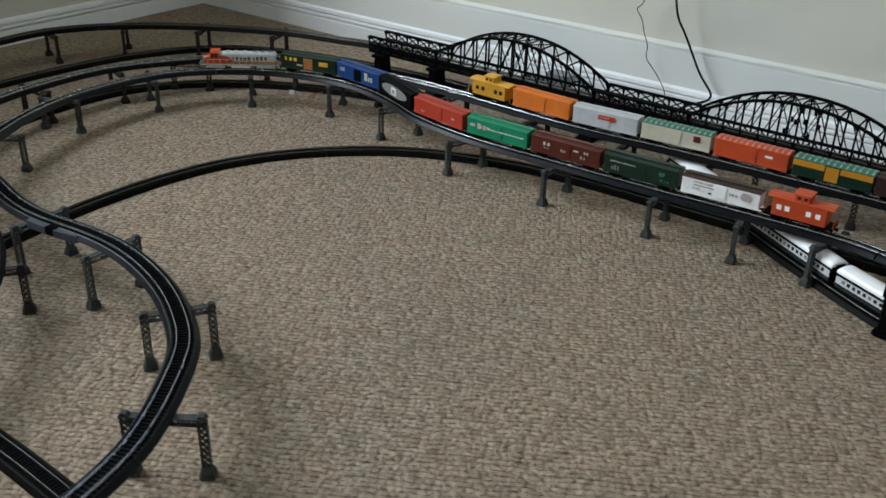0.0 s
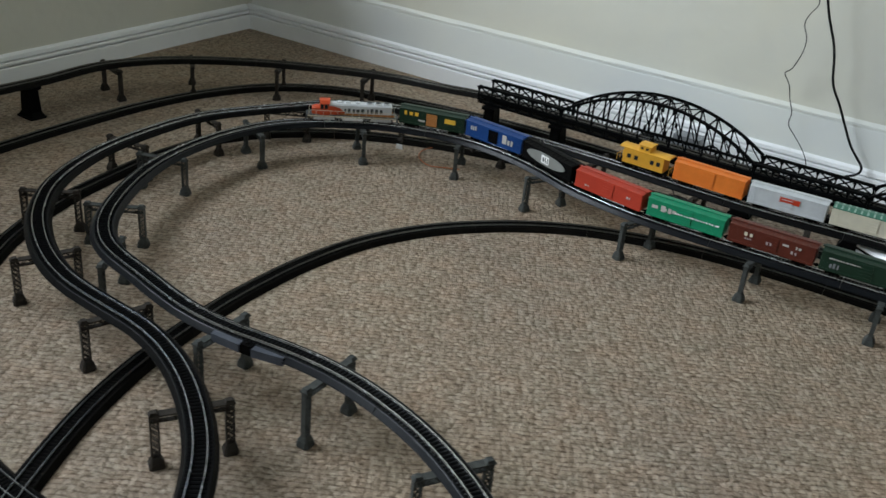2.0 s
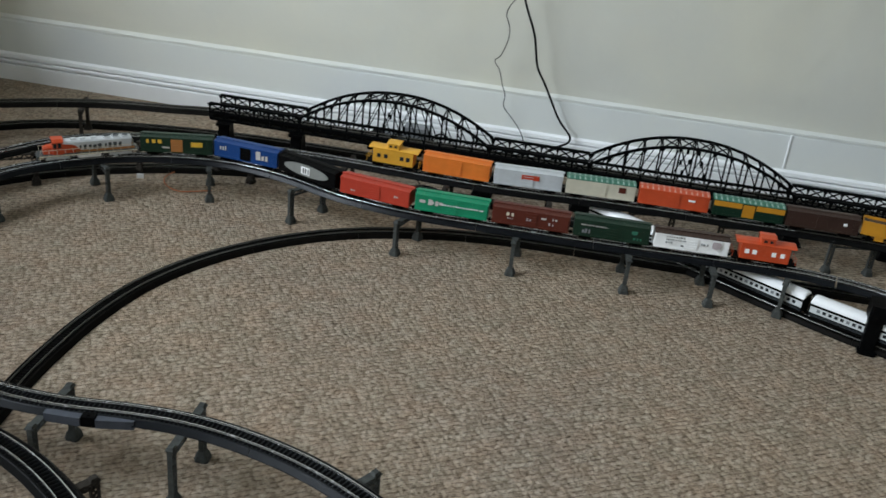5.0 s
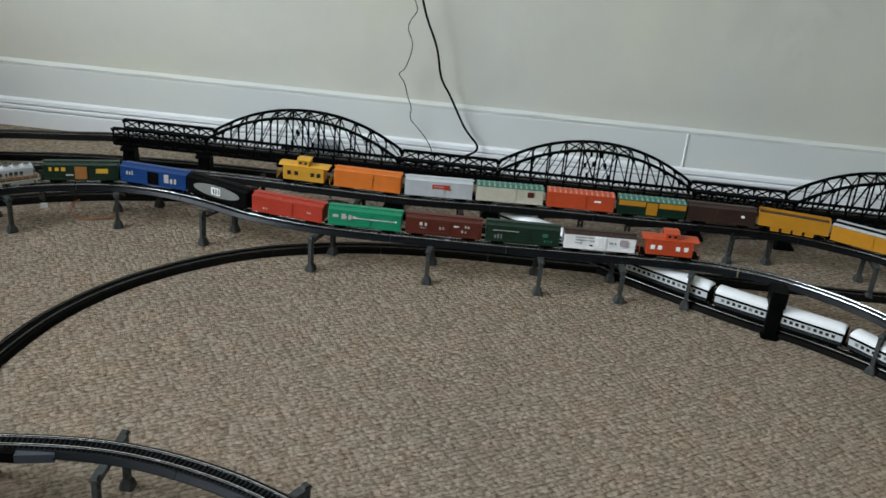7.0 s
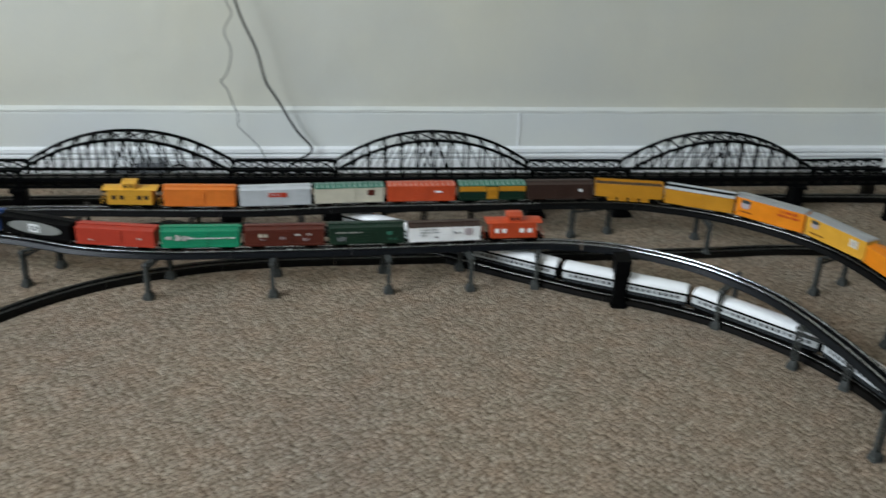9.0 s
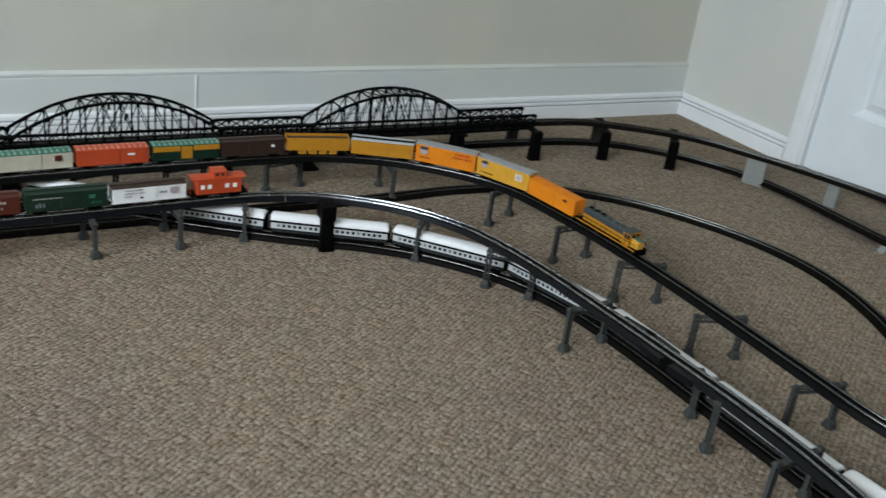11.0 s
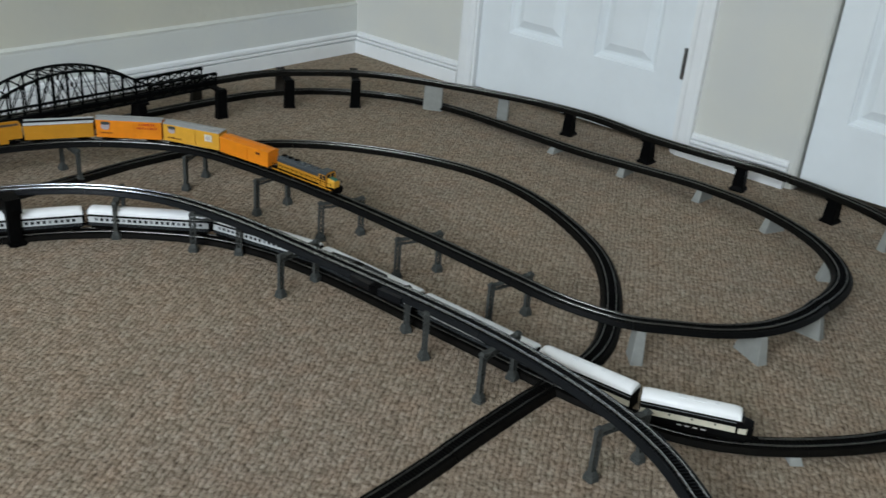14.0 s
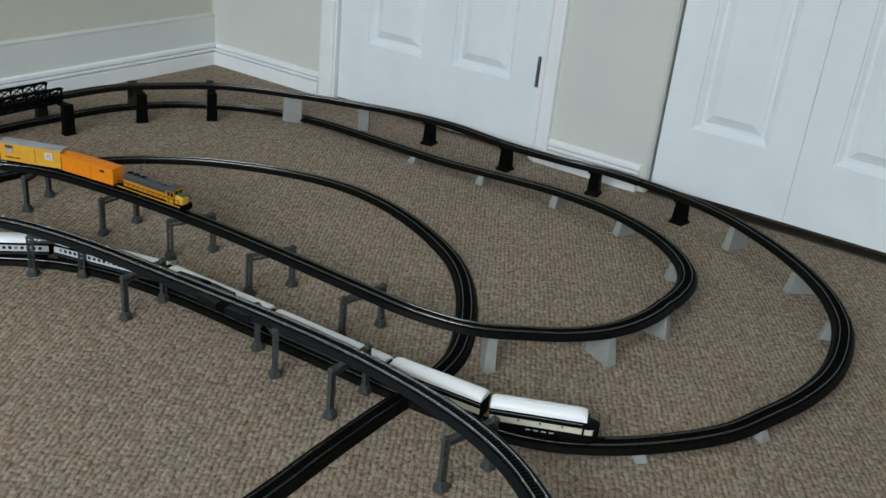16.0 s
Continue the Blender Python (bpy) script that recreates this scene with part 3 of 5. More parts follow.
LINE_C2 = Line([(-0.092, -1.583, 0.077), (-0.102, -1.748, 0.075), (-0.140, -1.910, 0.070), (-0.230, -2.078, 0.060), (-0.340, -2.190, 0.056), (-0.415, -2.240, 0.052), (-0.496, -2.274, 0.048), (-0.655, -2.293, 0.040),
                (-0.780, -2.272, 0.034), (-0.880, -2.236, 0.030), (-0.961, -2.201, 0.026), (-1.110, -2.075, 0.021), (-1.180, -1.960, 0.016), (-1.207, -1.819, 0.0130), (-1.222, -1.538, 0.0130), (-1.236, -1.231, 0.0130),
                (-1.265, -1.060, 0.0130), (-1.314, -0.945, 0.0130), (-1.393, -0.845, 0.0130), (-1.450, -0.790, 0.0130), (-1.545, -0.725, 0.0130), (-1.635, -0.680, 0.0130), (-1.762, -0.605, 0.0130), (-1.885, -0.525, 0.0130)])
LINE_C3 = Line([(x, y, 0.0130) for x, y in (
    (-1.762, -0.605), (-1.885, -0.525), (-1.975, -0.462), (-2.065, -0.400), (-2.170, -0.358), (-2.476, -0.325), (-2.733, -0.341), (-2.930, -0.375), (-3.100, -0.428), (-3.268, -0.521), (-3.390, -0.637),
    (-3.455, -0.760), (-3.470, -0.900), (-3.455, -1.050), (-3.425, -1.200), (-3.360, -1.355), (-3.240, -1.520), (-3.090, -1.640), (-2.930, -1.710), (-2.760, -1.727), (-2.400, -1.716), (-1.900, -1.735), (-1.544, -1.745), (-1.415, -1.741))])
LINE_D = Line([(x, y, 0.0125) for x, y in (
    (-1.544, -1.745), (-1.415, -1.741), (-1.281, -1.741), (-1.108, -1.744), (-1.033, -1.728), (-0.913, -1.667), (-0.815, -1.600), (-0.735, -1.525), (-0.666, -1.421), (-0.609, -1.300), (-0.577, -1.193), (-0.566, -1.094), (-0.574, -1.008),
    (-0.594, -0.929), (-0.622, -0.854), (-0.658, -0.785), (-0.699, -0.719), (-0.746, -0.662), (-0.797, -0.612), (-0.865, -0.563), (-1.000, -0.505), (-1.190, -0.486), (-1.340, -0.495), (-1.700, -0.498), (-2.100, -0.502), (-2.250, -0.505), (-2.417, -0.526), (-2.540, -0.564), (-2.635, -0.608),
    (-2.740, -0.687), (-2.840, -0.803), (-2.906, -0.938), (-2.935, -1.087), (-2.940, -1.223))])
LINE_D2 = Line([(x, y, 0.0125) for x, y in ((-2.935, -1.087), (-2.940, -1.223), (-2.928, -1.366), (-2.912, -1.460), (-2.885, -1.560), (-2.845, -1.661), (-2.780, -1.790), (-2.700, -1.900))])

def join_lines(first, second):
    """Two lines that share a reach: the first is laid up to the middle of it, the second from there."""
    mid = (second.at(0) + first.at(first.length)) / 2
    return first.near(mid.x, mid.y), second.near(mid.x, mid.y)


A1, A2 = join_lines(LOOP_A, LOOP_A2)
B1, B2 = join_lines(LOOP_B, LOOP_B2)
B3, B4 = join_lines(LOOP_B2, LOOP_B3)
C1, C2 = join_lines(LINE_C, LINE_C2)
C3, C4 = join_lines(LINE_C2, LINE_C3)
C5, D1 = join_lines(LINE_C3, LINE_D)
D2, D3 = join_lines(LINE_D, LINE_D2)
for line, s0, s1, bed, rail, label in (
    (LOOP_A, 0, A1, M_SLATE, M_RAIL, "dark grey elevated model track on two-legged piers"),
    (LOOP_A2, A2, None, M_SLATE, M_RAIL, "dark grey elevated model track on two-legged piers"),
    (LOOP_B, 0, B1, M_DARK, M_RAIL, "dark grey elevated model track beside the bridges"),
    (LOOP_B2, B2, B3, M_DARK, M_RAILB, "dark grey elevated model track on grey piers"),
    (LOOP_B3, B4, None, M_BLACK, M_RAILB, "black model track falling to the carpet on low risers"),
    (LINE_C, 0, C1, M_BLACK, M_RAILB, "black model track over the bridges and past the door"),
    (LINE_C2, C2, C3, M_BLACK, M_RAILB, "black model track falling to the carpet"),
    (LINE_C3, C4, C5, M_BLACK, M_RAILB, "black model track lying on the carpet"),
    (LINE_D, D1, D2, M_BLACK, M_RAILB, "black model track in a wide loop on the carpet"),
    (LINE_D2, D3, None, M_BLACK, M_RAILB, "black model track curving over the carpet"),
):
    lay_track(line, label, bed, rail, s0, s1)


# ---------------------------------------------------------------- piers
def leg_mesh(h):
    """A lattice leg, its foot at z = 0, the lattice facing along the track (x)."""
    m = Mesh()
    for y in (-0.0050, 0.0050):
        m.box(-0.0036, 0.0036, y - 0.0008, y + 0.0008, 0.016, h)
    n = max(3, int((h - 0.018) / 0.0092))
    for k in range(n):
        a, b = 0.018 + (h - 0.020) * k / n, 0.018 + (h - 0.020) * (k + 1) / n
        for x in (-0.0025, 0.0025):
            m.bar((x, -0.0046, a), (x, 0.0046, b), 0.0012)
            m.bar((x, 0.0046, a), (x, -0.0046, b), 0.0012)
    m.box(-0.0038, 0.0038, -0.0058, 0.0058, h - 0.002, h)
    return m


def solid_leg(h):
    return Mesh().box(-0.0052, 0.0052, -0.0065, 0.0065, 0.014, h, top=(0.9, 0.85), c=0.001)


def foot_mesh():
    m = Mesh()
    m.box(-0.0098, 0.0098, -0.0098, 0.0098, 0.0, 0.005, c=0.003)
    m.box(-0.0092, 0.0092, -0.0092, 0.0092, 0.005, 0.010, top=(0.92, 0.92), c=0.003)
    m.box(-0.0080, 0.0080, -0.0080, 0.0080, 0.010, 0.0165, top=(0.58, 0.66), c=0.002)
    return m


FOOT = {}


def pier(m, h, mat, lattice=True, wide=0.092):
    """A two-legged pier across the track; m stands on the floor under it, h is the crossbar's top."""
    key = (mat.name, round(h, 3), lattice, wide)
    if key not in FOOT:
        bar = Mesh()
        bar.box(-0.0038, 0.0038, -wide / 2 - 0.006, wide / 2 + 0.006, h - 0.0110, h - 0.0097)
        bar.box(-0.0058, 0.0058, -wide / 2 - 0.0065, wide / 2 + 0.0065, h - 0.0012, h + 0.0008)
        n = 10
        for k in range(n):
            a, b = -wide / 2 + wide * k / n, -wide / 2 + wide * (k + 1) / n
            lo, hi = (h - 0.0100, h - 0.0012) if k % 2 else (h - 0.0012, h - 0.0100)
            for x in (-0.0028, 0.0028):
                bar.bar((x, a, lo), (x, b, hi), 0.0012)
        for e in (-1, 1):
            bar.box(-0.0045, 0.0045, e * wide / 2 - 0.0062, e * wide / 2 + 0.0062, h + 0.0008, h + 0.0045, top=(0.85, 0.6))
        FOOT[key] = (bar.data("crossbar", mat), (leg_mesh(h - 0.001) if lattice else solid_leg(h - 0.001)).data("leg", mat), foot_mesh().data("foot", mat))
    bar, leg, foot = FOOT[key]
    root = thing("trestle_pier", "grey plastic two-legged trestle pier under the track" if mat is M_PIER else "brownish grey plastic two-legged trestle pier", "trestle pier", m, group="trestle piers")
    part("crossbar", bar, mat, root)
    for e in (-1, 1):
        lg = part("leg", leg, mat, root)
        lg.location = (0, e * wide / 2, 0)
        ft = part("foot", foot, mat, lg)
    return root


def stand(line, x, y, turn=0.0):
    """The pose on the floor below the line nearest to x, y, and the height of the roadbed's underside."""
    s = line.near(x, y)
    c, d = line.at(s), line.way(s)
    m = pose(c.x, c.y, 0, 0, 0, math.degrees(math.atan2(d.y, d.x)) + turn)
    return m, c.z - 0.0127


def set_pier(line, x, y, angle, mat):
    """A pier at x, y under the line, the row of its two feet turned by angle from the x axis (None: square to the line)."""
    m, h = stand(line, x, y)
    if angle is not None:
        m = pose(x, y, 0, 0, 0, angle - 90)
    pier(m, h, mat)


for x, y, angle in ((-2.211, -1.613, 35), (-2.388, -1.449, 57), (-2.616, -1.394, 90), (-2.800, -1.402, None), (-3.090, -1.348, 120), (-3.225, -1.228, None), (-3.336, -1.020, 22), (-3.320, -0.778, -25), (-3.170, -0.595, -44), (-2.962, -0.510, 112), (-2.728, -0.549, 61), (-2.497, -0.609, 72),
                    (-2.276, -0.607, 88), (-2.058, -0.601, 94), (-1.897, -0.597, 96), (-1.748, -0.594, 74)):
    set_pier(LOOP_A, x, y, angle, M_PIER)
for x, y, angle in ((-1.420, -0.780, 49), (-1.336, -0.994, -49), (-1.309, -1.214, 4), (-1.290, -1.500, 63), (-1.292, -1.684, 2), (-1.318, -1.935, None)):
    set_pier(LOOP_A2, x, y, angle, M_PIER)
for x, y, angle in ((-2.707, -1.548, 56), (-2.945, -1.462, 70), (-3.160, -1.420, None), (-3.350, -1.265, None), (-3.440, -1.015, None), (-3.425, -0.800, None), (-3.350, -0.636, 33), (-3.195, -0.470, 10), (-2.946, -0.410, -15), (-2.690, -0.392, None), (-2.450, -0.398, None), (-2.230, -0.394, None), (-2.005, -0.375, 12), (-1.812, -0.372, 12)):
    set_pier(LOOP_B, x, y, angle, M_PIERD)
for x, y, angle in ((-1.584, -0.384, 12), (-1.350, -0.458, 85), (-1.154, -0.669, 26), (-1.112, -0.896, 3), (-1.092, -1.098, -20), (-1.093, -1.322, -20), (-1.098, -1.555, -12)):
    set_pier(LOOP_B2, x, y, angle, M_PIER)
for x, y in ((-3.835, -0.72), (-3.737, -0.55), (-3.570, -0.41), (-3.370, -0.31)):
    set_pier(LINE_C, x, y, None, M_PIERD)


def block_pier(m, h, mat, wide, thick, label, flare=1.5):
    """A solid pier with a stepped foot, wide across the track."""
    b = Mesh()
    b.box(-thick / 2 * flare, thick / 2 * flare, -wide / 2 * flare, wide / 2 * flare, 0, 0.004, c=0.003)
    b.box(-thick / 2 * flare * 0.9, thick / 2 * flare * 0.9, -wide / 2 * flare * 0.95, wide / 2 * flare * 0.95, 0.004, 0.014, top=(0.75, 0.78), c=0.003)
    b.box(-thick / 2, thick / 2, -wide / 2, wide / 2, 0.012, h - 0.006, top=(0.85, 0.85), c=0.003)
    b.box(-thick / 2 * 1.15, thick / 2 * 1.15, -wide / 2 * 1.15, wide / 2 * 1.15, h - 0.006, h, c=0.002)
    root = thing("bridge_pier", label, "bridge pier", m, group="solid piers")
    part("pier_block", b, mat, root)
    return root


def post_pier(m, h, mat, label):
    """A plain square post with a slightly wider foot and a chamfered top."""
    b = Mesh().box(-0.0165, 0.0165, -0.0125, 0.0125, 0, 0.006, top=(0.95, 0.95), c=0.002)
    b.box(-0.0150, 0.0150, -0.0110, 0.0110, 0.006, h - 0.003, top=(0.93, 0.93), c=0.0015)
    b.box(-0.0140, 0.0140, -0.0102, 0.0102, h - 0.003, h, top=(0.85, 0.85), c=0.0015)
    root = thing("track_post", label, "track support", m, group="solid piers")
    part("post", b, mat, root)
    return root


for x in (-3.03, -2.845, -2.39, -2.16, -1.685, -1.475, -1.04):
    m, h = stand(LINE_C, x, -0.236)
    block_pier(m @ pose(0, -0.018, 0), h - 0.008, M_PBLACK, 0.046, 0.030, "black plastic bridge pier with a flared foot", 1.6)
for x, y, w, back in ((-0.808, -0.242, 0.075, True), (-0.570, -0.291, 0.068, True), (-0.400, -0.413, 0.066, False)):
    m, h = stand(LINE_C, x, y)
    post_pier(m @ pose(0, -w, 0), h + 0.004, M_PBLACK, "square black plastic post beside the track")
    if back:
        post_pier(m @ pose(0, w, 0), h - 0.010, M_PIERD, "square brownish post behind the floor track")
    beam = thing("pier_beam", "black plastic beam under the track, across two piers", "bridge beam", m)
    part("beam", Mesh().box(-0.012, 0.012, -w - 0.012, w + 0.012, h - 0.004, h), M_PBLACK, beam)
m, h = stand(LINE_C, -3.842, -0.945)
block_pier(m, h, M_PBLACK, 0.040, 0.030, "black plastic pier with a flared foot under the track", 1.4)
for x, y in ((-0.110, -1.005), (-0.118, -1.275), (-0.100, -1.536), (-0.112, -1.788)):
    m, h = stand(LINE_C if y > -1.6 else LINE_C2, x, y)
    block_pier(m, h, M_PBLACK, 0.034, 0.030, "black plastic pier with a flared foot under the track", 1.3)


def riser(m, h, wide, thick=0.022, lean=0.7):
    b = Mesh().box(-thick / 2, thick / 2, -wide / 2, wide / 2, 0, h, top=(0.75, lean), c=0.0015)
    root = thing("track_riser", "pale grey riser block under the track", "track riser", m, group="risers")
    part("board", b, M_RISER, root)
    return root


for line, x, y, w in ((LINE_C2, -0.150, -1.95, 0.055), (LINE_C2, -0.290, -2.14, 0.06), (LINE_C2, -0.46, -2.26, 0.055),
                      (LINE_C2, -0.90, -2.235, 0.05), (LINE_C2, -1.085, -2.10, 0.05), (LOOP_B2, -1.040, -1.80, 0.036), (LOOP_B2, -0.87, -1.95, 0.055), (LOOP_B2, -0.70, -1.975, 0.05), (LOOP_B3, -0.445, -1.895, 0.05),
                      (LOOP_B3, -0.300, -1.71, 0.05), (LOOP_B3, -0.255, -1.51, 0.055), (LOOP_B3, -0.25, -1.29, 0.055), (LOOP_B3, -0.255, -1.07, 0.055)):
    m, h = stand(line, x, y)
    riser(m, h, w * 1.25)
# two more that stand lengthwise under the line by the door
for x, y, w, shift in ((-0.225, -0.62, 0.058, (-0.022, 0.014, 0)), (-0.158, -0.80, 0.034, (0, 0, 0))):
    m, h = stand(LINE_C, x, y, 90)
    riser(pose(*shift) @ m, h, w, 0.014, 0.95)


# ---------------------------------------------------------------- bridges
def truss_side(m, xs, y, zb, rib):
    """One side truss: chords, upper rib, hangers with gusset plates, and the floor girder below."""
    x0, x1 = xs[0], xs[-1]
    m.bar((x0, y, zb), (x1, y, zb), 0.0045, 0.0060)
    m.bar((x0, y, zb - 0.017), (x1, y, zb - 0.017), 0.0040, 0.0055)
    for a, b in zip(xs, xs[1:]):
        n = 3
        for k in range(n):
            p, q = a + (b - a) * k / n, a + (b - a) * (k + 1) / n
            m.bar((p, y, rib(p)), (q, y, rib(q)), 0.0050, 0.0058)
    for x in xs:
        m.bar((x, y, zb - 0.017), (x, y, rib(x)), 0.0034)
        m.box(x - 0.0026, x + 0.0026, y - 0.0019, y + 0.0019, rib(x) - 0.0085, rib(x) - 0.0005, top=(2.4, 1))


def bridge(x0, x1, arch):
    line = LINE_C
    z = line.at(line.near((x0 + x1) / 2, -0.236)).z
    slope = math.degrees(math.atan2(line.at(line.near(x0, -0.236)).z - line.at(line.near(x1, -0.236)).z, x1 - x0))
    xm = (x0 + x1) / 2
    root = thing("arch_bridge" if arch else "truss_bridge", "black plastic bowstring arch model bridge" if arch else "low black plastic truss model bridge with crossed bracing", "model bridge", pose(xm, -0.236, z, 0, slope, 0), group="bridges")
    span = x1 - x0
    half = span / 2 - 0.002
    zb = 0.001
    n = 12 if arch else 6
    if arch:
        rib = lambda x: zb + 0.019 + 0.073 * max(0.0, 1 - abs(2 * x / span) ** 2.1)
    else:
        rib = lambda x: zb + 0.021
    xs = [-half + 2 * half * k / n for k in range(n + 1)]
    for y in (-0.034, 0.034):
        t = Mesh()
        truss_side(t, xs, y, zb, rib)
        for k, (a, b) in enumerate(zip(xs, xs[1:])):
            if arch:
                p, q = (a, b) if k < n / 2 else (b, a)
                t.bar((p, y, zb), (q, y, rib(q)), 0.0020)
                if k in (n // 2 - 1, n // 2):
                    # the two ornamental panels at the crown
                    t.bar((q, y, zb), (p, y, rib(p)), 0.0018)
                    for f in (0.36, 0.66):
                        xk = p + (q - p) * f
                        zk = zb + (rib(xk) - zb) * f
                        t.box(xk - 0.0032, xk + 0.0032, y - 0.0014, y + 0.0014, zk - 0.0055, zk + 0.0055, c=0.001)
            else:
                t.bar((a, y, zb), (b, y, rib(b)), 0.0026)
                t.bar((b, y, zb), (a, y, rib(a)), 0.0026)
            t.bar((a, y, zb - 0.017), ((a + b) / 2, y, zb), 0.0024)
            t.bar((b, y, zb - 0.017), ((a + b) / 2, y, zb), 0.0024)
        part("side_truss", t, M_BRIDGE, root)
    deck = Mesh()
    deck.box(-half, half, -0.031, 0.031, -0.0168, -0.0130)
    for k in range(int(span / 0.012)):
        x = -half + 0.006 + k * 0.012
        deck.box(x - 0.002, x + 0.002, -0.033, 0.033, -0.0205, -0.0168)
    for y in (-0.020, 0.020):
        deck.box(-half, half, y - 0.002, y + 0.002, -0.024, -0.0168)
    part("deck", deck, M_DECK, root, "brownish black deck girders")
    if arch:
        for k in range(2, n - 1):
            part("strut", Mesh().bar((xs[k], -0.034, rib(xs[k])), (xs[k], 0.034, rib(xs[k])), 0.0028), M_BRIDGE, root)
            if 4 <= k < n - 4:
                for e in (-1, 1):
                    part("brace", Mesh().bar((xs[k], -e * 0.034, rib(xs[k])), (xs[k + 1], e * 0.034, rib(xs[k + 1])), 0.0022), M_BRIDGE, root)
    return root


bridge(-3.064, -2.840, False)
bridge(-2.840, -2.386, True)
bridge(-2.386, -2.155, False)
bridge(-2.155, -1.700, True)
bridge(-1.700, -1.472, False)
bridge(-1.472, -1.013, True)
bridge(-1.013, -0.800, False)


# ---------------------------------------------------------------- rolling stock
BOGIE = {}


def bogie(root, x, mat=None):
    """A two-axle truck; its wheels stand on the rails."""
    if not BOGIE:
        f = Mesh()
        for y in (-0.0115, 0.0115):
            f.box(-0.013, 0.013, y - 0.0012, y + 0.0012, 0.004, 0.0085, top=(0.75, 1))
            f.box(-0.004, 0.004, y - 0.0016, y + 0.0016, 0.003, 0.0095)
            for e in (-0.0095, 0.0095):
                f.box(e - 0.0022, e + 0.0022, y - 0.0017, y + 0.0017, 0.0032, 0.008)
        f.box(-0.003, 0.003, -0.0115, 0.0115, 0.006, 0.0105)
        BOGIE["frame"] = f.data("bogie", M_CHASSIS)
        BOGIE["wheel"] = Mesh().disc((0, 0, 0.0056), 0.0056, 0.0013).data("wheel", M_WHEEL)
        c = Mesh().box(-0.008, 0.006, -0.0013, 0.0013, 0.007, 0.0095).box(0.004, 0.008, -0.0028, 0.0012, 0.0055, 0.011)
        BOGIE["coupler"] = c.data("coupler", M_CHASSIS)
    if mat is None:
        b = part("bogie", BOGIE["frame"], None, root, "black bogie")
    else:
        side = BOGIE["frame"].copy()
        side.materials.clear()
        side.materials.append(mat)
        b = part("bogie", side, None, root, "silver painted bogie")
    b.location = (x, 0, 0)
    for wx in (-0.0095, 0.0095):
        for y in (-0.0085, 0.0085):
            w = part("wheel", BOGIE["wheel"], None, b)
            w.location = (wx, y, 0)


def couplers(root, length):
    for e in (-1, 1):
        c = part("coupler", BOGIE["coupler"], None, root)
        c.location, c.rotation_euler = (e * length / 2, 0, 0), (0, 0, 0 if e > 0 else math.pi)


def bars(x0, x1, z0, z1, y, n, rnd, h=0.7, side=1):
    """Unreadable lettering: short upright strokes in a row, proud of the side."""
    m = Mesh()
    w = (x1 - x0) / n
    for k in range(n):
        u = rnd.uniform(0.35, 0.75) * w
        m.box(x0 + k * w, x0 + k * w + u, y - 0.0003, y + 0.0003, z0, z0 + (z1 - z0) * rnd.uniform(h, 1))
    return m


